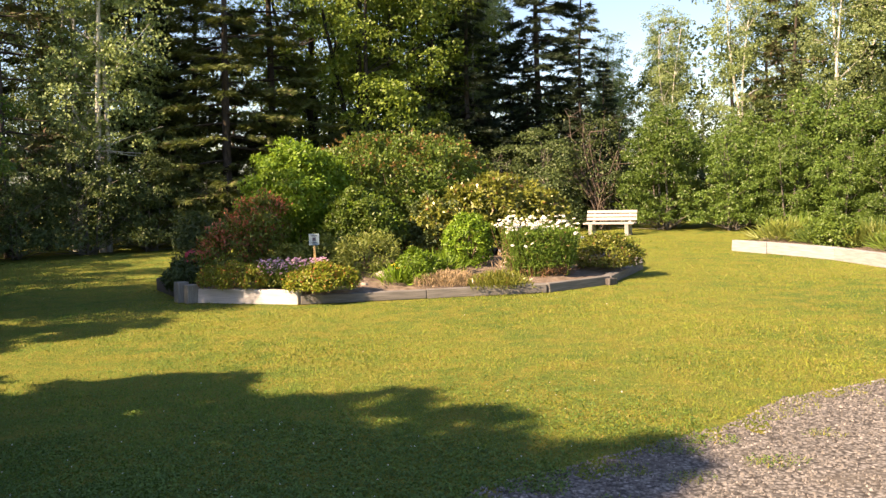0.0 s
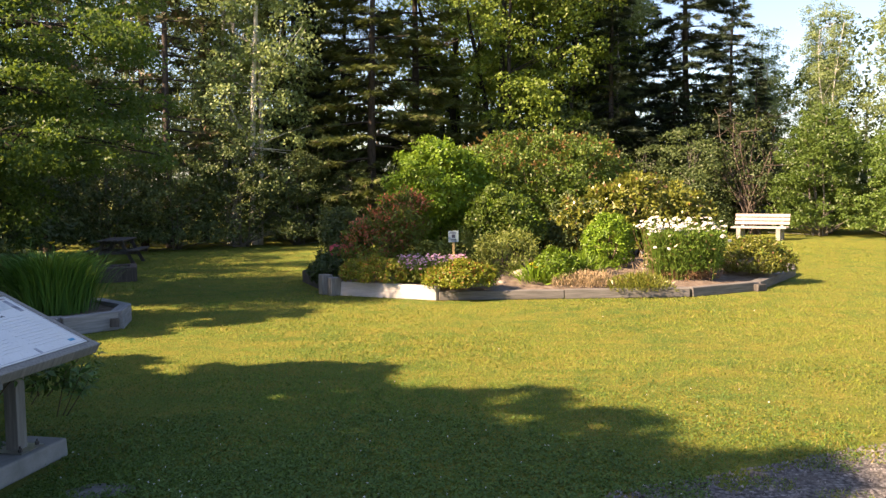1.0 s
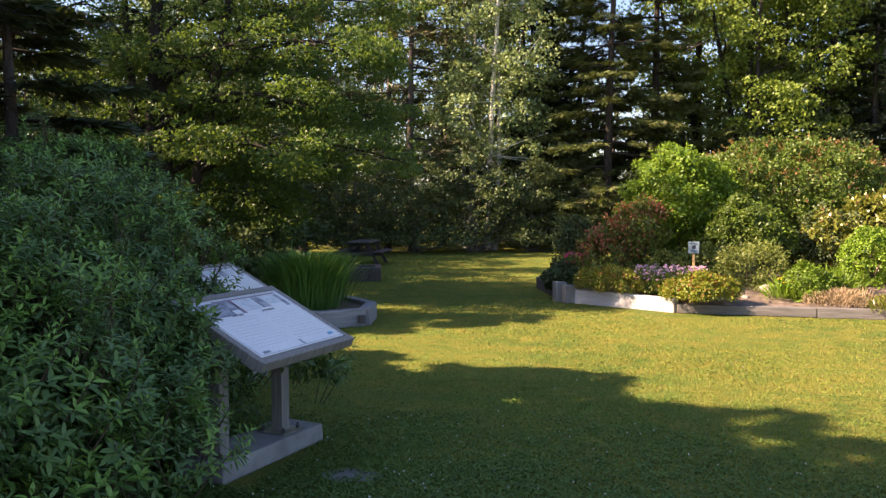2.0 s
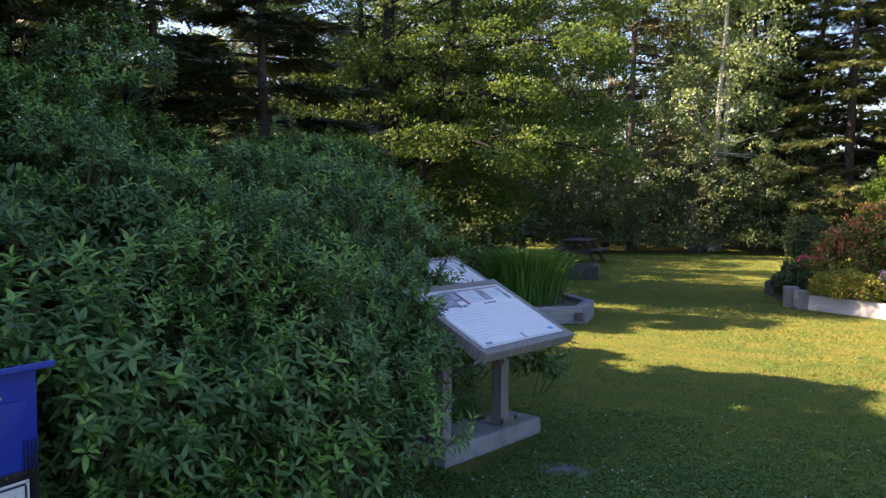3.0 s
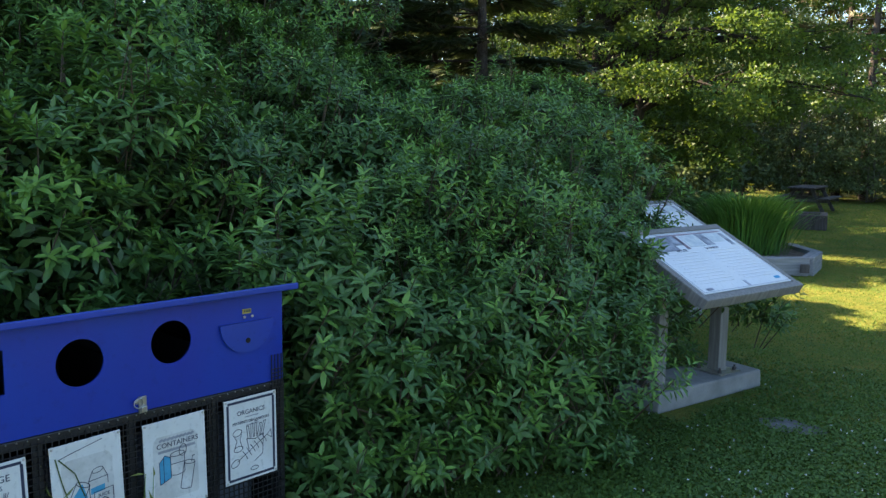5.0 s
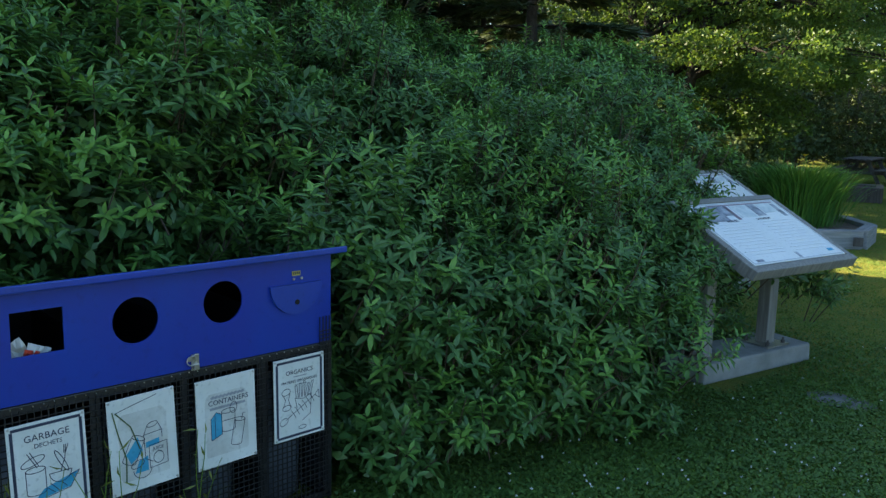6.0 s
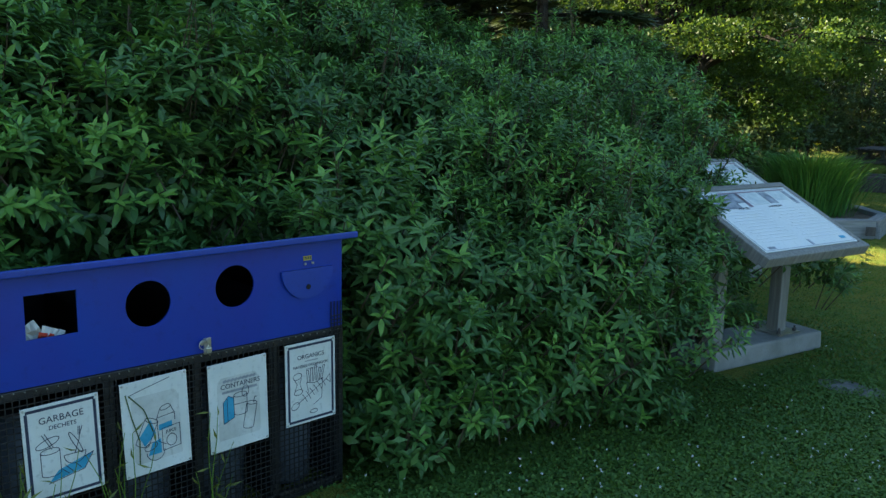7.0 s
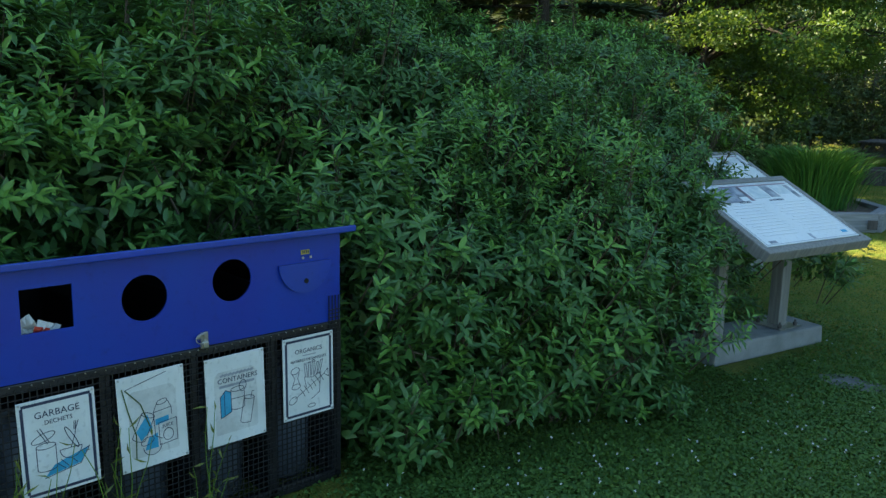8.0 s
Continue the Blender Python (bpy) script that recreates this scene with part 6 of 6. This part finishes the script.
    fish = [[(-0.06, -0.075), (0.065, -0.005)]] + [[(-0.03 + 0.016 * i - 0.008, -0.058 + 0.009 * i + 0.016), (-0.03 + 0.016 * i + 0.004, -0.058 + 0.009 * i), (-0.03 + 0.016 * i + 0.012, -0.058 + 0.009 * i - 0.016)] for i in range(6)]
    fries = [[(-0.015 + 0.013 * i, 0.0), (-0.02 + 0.018 * i, 0.045 + 0.006 * (i % 3)), (-0.012 + 0.018 * i, 0.046 + 0.006 * (i % 3)), (-0.006 + 0.013 * i, 0.0)] for i in range(5)]
    strokes("drawing", fish + fries + [oval(-0.068, -0.08, 0.018, 0.012, 0.5), [(0.065, -0.005), (0.082, 0.012), (0.085, -0.02), (0.065, -0.005)], [(-0.02, 0.0), (-0.012, -0.04)], [(0.05, 0.005), (0.045, -0.07), (0.01, -0.09)], [(-0.02, 0.0), (0.015, -0.008), (0.05, 0.005)], oval(-0.058, 0.03, 0.018, 0.012, 0.2), [(-0.072, 0.022), (-0.06, 0.0), (-0.072, -0.03)], [(-0.042, 0.022), (-0.048, 0.0), (-0.038, -0.03)], oval(-0.055, -0.03, 0.018, 0.01, 0.1), oval(0.01, -0.115, 0.016, 0.007)], 0.0023, INK, s, 0.0031)

    # litter behind the square opening stays a thing of its own
    paper = thing("crumpled_paper", "crumpled white and red paper in the opening", "litter", at=(-2.76, 0.60, 0.559))
    for nm, mat, y, z, w, h, lean, seed in (("white_paper", PAPER, 0.02, 0.185, 0.075, 0.13, 0.5, 1.0), ("white_paper", PAPER, 0.055, 0.17, 0.07, 0.12, -0.4, 5.0), ("red_wrapper", RED, 0.045, 0.2, 0.045, 0.04, -0.3, 8.0), ("paper_stack", PAPER_STAIN, 0.05, 0.135, 0.10, 0.11, 0.1, 3.0)):
        bm = bmesh.new()
        bmesh.ops.create_grid(bm, x_segments=6, y_segments=6, size=0.5)
        for v in bm.verts:
            q = v.co * 1.0
            v.co = Vector((0.035 * noise.noise((q.x * 4, q.y * 4, seed)), q.x * w, q.y * h))
        bmesh.ops.solidify(bm, geom=bm.faces[:], thickness=0.002)
        sheet = part(nm, bm, mat, paper)
        sheet.matrix_local = Matrix.Translation((0.03 + 0.02 * (nm == "red_wrapper"), y, z)) @ Matrix.Rotation(lean, 4, "X")


sorting_bin()


def weed_stalks():
    """Thin weeds that stand in the wire at the foot of the bin."""
    ob = thing("weed_stalks", "thin green weed stalks against the wire mesh", "weeds", at=(-2.655, 0, 0))
    for i in range(26):
        y = RNG.choice([0.5, 0.58, 0.8, 0.84, 1.1, 1.14, 1.4]) + RNG.normal() * 0.02
        h = RNG.uniform(0.12, 0.5)
        line = wander((RNG.uniform(0, 0.02), y, 0), (RNG.uniform(0, 0.03), y + RNG.normal() * 0.06, h), 0.0028, 0.0012, 6, 0.06)
        v, f = tubes([line], 4)
        stalk = array_part("stalk", v, f, DAISY_STEM, ob, kind="")
        P = np.array([q for q, r in line[1:]])
        D = RNG.normal(size=P.shape) * np.array([0.4, 1, 0.4]) + np.array([0.2, 0, 0.7])
        v, f = leaves(P, D, scatter_dirs(len(P)), 0.05, 0.008)
        array_part("leaves", v, f, FERN, stalk)
    return ob


weed_stalks()


# ---- grass, clover and loose gravel ----
def grass():
    ob = thing("grass_blades", "short mown grass blades and clover in the lawn", "grass", kind="stuff")
    n = 480000
    r = 2.6 + 22.0 * RNG.random(n) ** 2.2
    a = np.radians(RNG.uniform(52, 147, n))
    r[:70000], a[:70000] = 0.5 + 4.5 * np.sqrt(RNG.random(70000)), np.radians(RNG.uniform(100, 225, 70000))
    x, y = r * np.cos(a), r * np.sin(a)
    edge_y = np.interp(x, EDGE_X, EDGE_Y)
    wave = 0.25 * np.sin(x * 5.1 + np.sin(y * 4)) + 0.18 * np.sin(x * 11 + y * 7)
    tuft = (np.sin(x * 4.3 + 1.0) * np.sin(y * 5.7 + x) > 0.72) & (y > edge_y - 0.9)
    for tx, ty, tr in ((3.05, 4.75, 0.16), (2.5, 4.35, 0.2), (3.5, 4.6, 0.12), (1.9, 4.2, 0.18), (4.3, 5.2, 0.15), (1.4, 3.95, 0.14), (3.9, 5.3, 0.2)):
        tuft |= np.hypot((x - tx) / 1.5, y - ty) < 0.65 * tr * RNG.uniform(0.5, 1.1, n)
    ok = (y > edge_y + wave * 0.6 - 0.02) | tuft
    ok &= np.hypot((x + 1.88) / 0.2, (y - 4.4) / 0.17) > RNG.uniform(0.2, 1.05, n)
    ok &= ~((x > -2.3) & (y > 12.1) & (x < 5.5) & (y - 12.1 > np.abs(x - 1.7) - 2.4))
    ok &= ~((x < -2.3) & (x > -2.85) & (y > 4.02) & (y < 5.05))
    ok &= ~((x < -2.67) & (y < 1.75))
    x, y = x[ok], y[ok]
    n = len(x)
    P = np.stack([x, y, np.zeros(n)], 1)
    D = unit(np.stack([RNG.normal(size=n) * 1.0, RNG.normal(size=n) * 1.0, np.ones(n)], 1))
    lush = 0.75 + 0.35 * np.sin(x * 1.3 + 2 * np.sin(y * 0.9)) * np.sin(y * 1.7)
    L = RNG.uniform(0.016, 0.046, n) * lush
    W = 0.0042 + 0.00045 * np.hypot(x, y)
    S = unit(np.cross(D, RNG.normal(size=(n, 3))))
    V = np.stack([P - S * W[:, None] * 0.5, P + S * W[:, None] * 0.5, P + D * L[:, None]], 1).reshape(-1, 3)
    # shaded green put into the lusher turf along hedge and wood; drier open lawn
    shade_green = (np.hypot(x + 3.2, y - 3.6) / 4.6 + 0.16 * np.sin(x * 2.3 + y) + RNG.normal(size=n) * 0.22 < 1) | ((x < -2.6 - 0.02 * y) & (RNG.random(n) < 0.7))
    V = V.reshape(n, 3, 3)
    for mask, mat in ((~shade_green, BLADE), (shade_green, BLADE_SHADE)):
        q = V[mask].reshape(-1, 3)
        array_part("blades", q, np.arange(len(q)).reshape(-1, 3), mat, ob, kind="stuff")
    # clover: low round leaves and white heads
    m = 200000
    weight = 1 + 2.5 * (np.hypot(x + 1.2, y - 3.2) < 2.8)
    pick = RNG.choice(n, m, p=weight / weight.sum())
    P = P[pick] + np.stack([RNG.normal(size=m) * 0.02, RNG.normal(size=m) * 0.02, RNG.uniform(0.008, 0.022, m)], 1)
    near_hedge = np.clip(1.15 - np.hypot(P[:, 0] + 1.2, P[:, 1] - 3.6) / 4.5, 0, 1)
    patchy = np.sin(P[:, 0] * 2.1 + 1) * np.sin(P[:, 1] * 1.6 + P[:, 0]) + 2.2 * near_hedge - 0.55 > RNG.uniform(-0.3, 0.3, m)
    P = P[patchy]
    m = len(P)
    D = unit(np.stack([RNG.normal(size=m), RNG.normal(size=m), RNG.normal(size=m) * 0.15], 1))
    v, f = leaves(P, D, np.array([[0, 0, 1.0]]) + RNG.normal(size=(m, 3)) * 0.3, 0.0175, 0.0165)
    array_part("clover_leaves", v, f, CLOVER, ob, kind="stuff")
    heads = RNG.integers(0, m, 600)
    k = 6
    C = np.repeat(P[heads] + np.array([0, 0, 0.02]), k, 0)
    v, f = leaves(C, scatter_dirs(len(C), 0.6), scatter_dirs(len(C), 0.3), 0.007, 0.006)
    array_part("clover_heads", v, f, PETAL_WHITE, ob, "tiny white clover heads", kind="stuff")


grass()


def loose_stones():
    ob = thing("loose_gravel", "small loose stones on the gravel drive", "gravel", kind="stuff")
    n = 26000
    x = RNG.uniform(0.2, 7.5, n)
    e = np.interp(x, EDGE_X, EDGE_Y)
    y = e + 0.1 - 3.2 * RNG.random(n) ** 1.3
    s = RNG.uniform(0.005, 0.014, n)
    base = np.array([[1, 0, 0], [-0.5, 0.87, 0], [-0.5, -0.87, 0], [0.1, 0.1, 1.0]], float)
    a = RNG.uniform(0, 6.28, n)
    c, q = np.cos(a), np.sin(a)
    B = np.stack([base[None, :, 0] * c[:, None] - base[None, :, 1] * q[:, None], base[None, :, 0] * q[:, None] + base[None, :, 1] * c[:, None], np.broadcast_to(base[None, :, 2], (n, 4))], -1)
    V = np.stack([x, y, np.full(n, 0.006)], 1)[:, None] + B * s[:, None, None] * RNG.uniform(0.6, 1.3, (n, 4, 1))
    f = np.array([[0, 1, 3], [1, 2, 3], [2, 0, 3]])
    array_part("pebbles", V.reshape(-1, 3), (f[None] + 4 * np.arange(n)[:, None, None]).reshape(-1, 3), PEBBLE, ob, kind="stuff")


loose_stones()
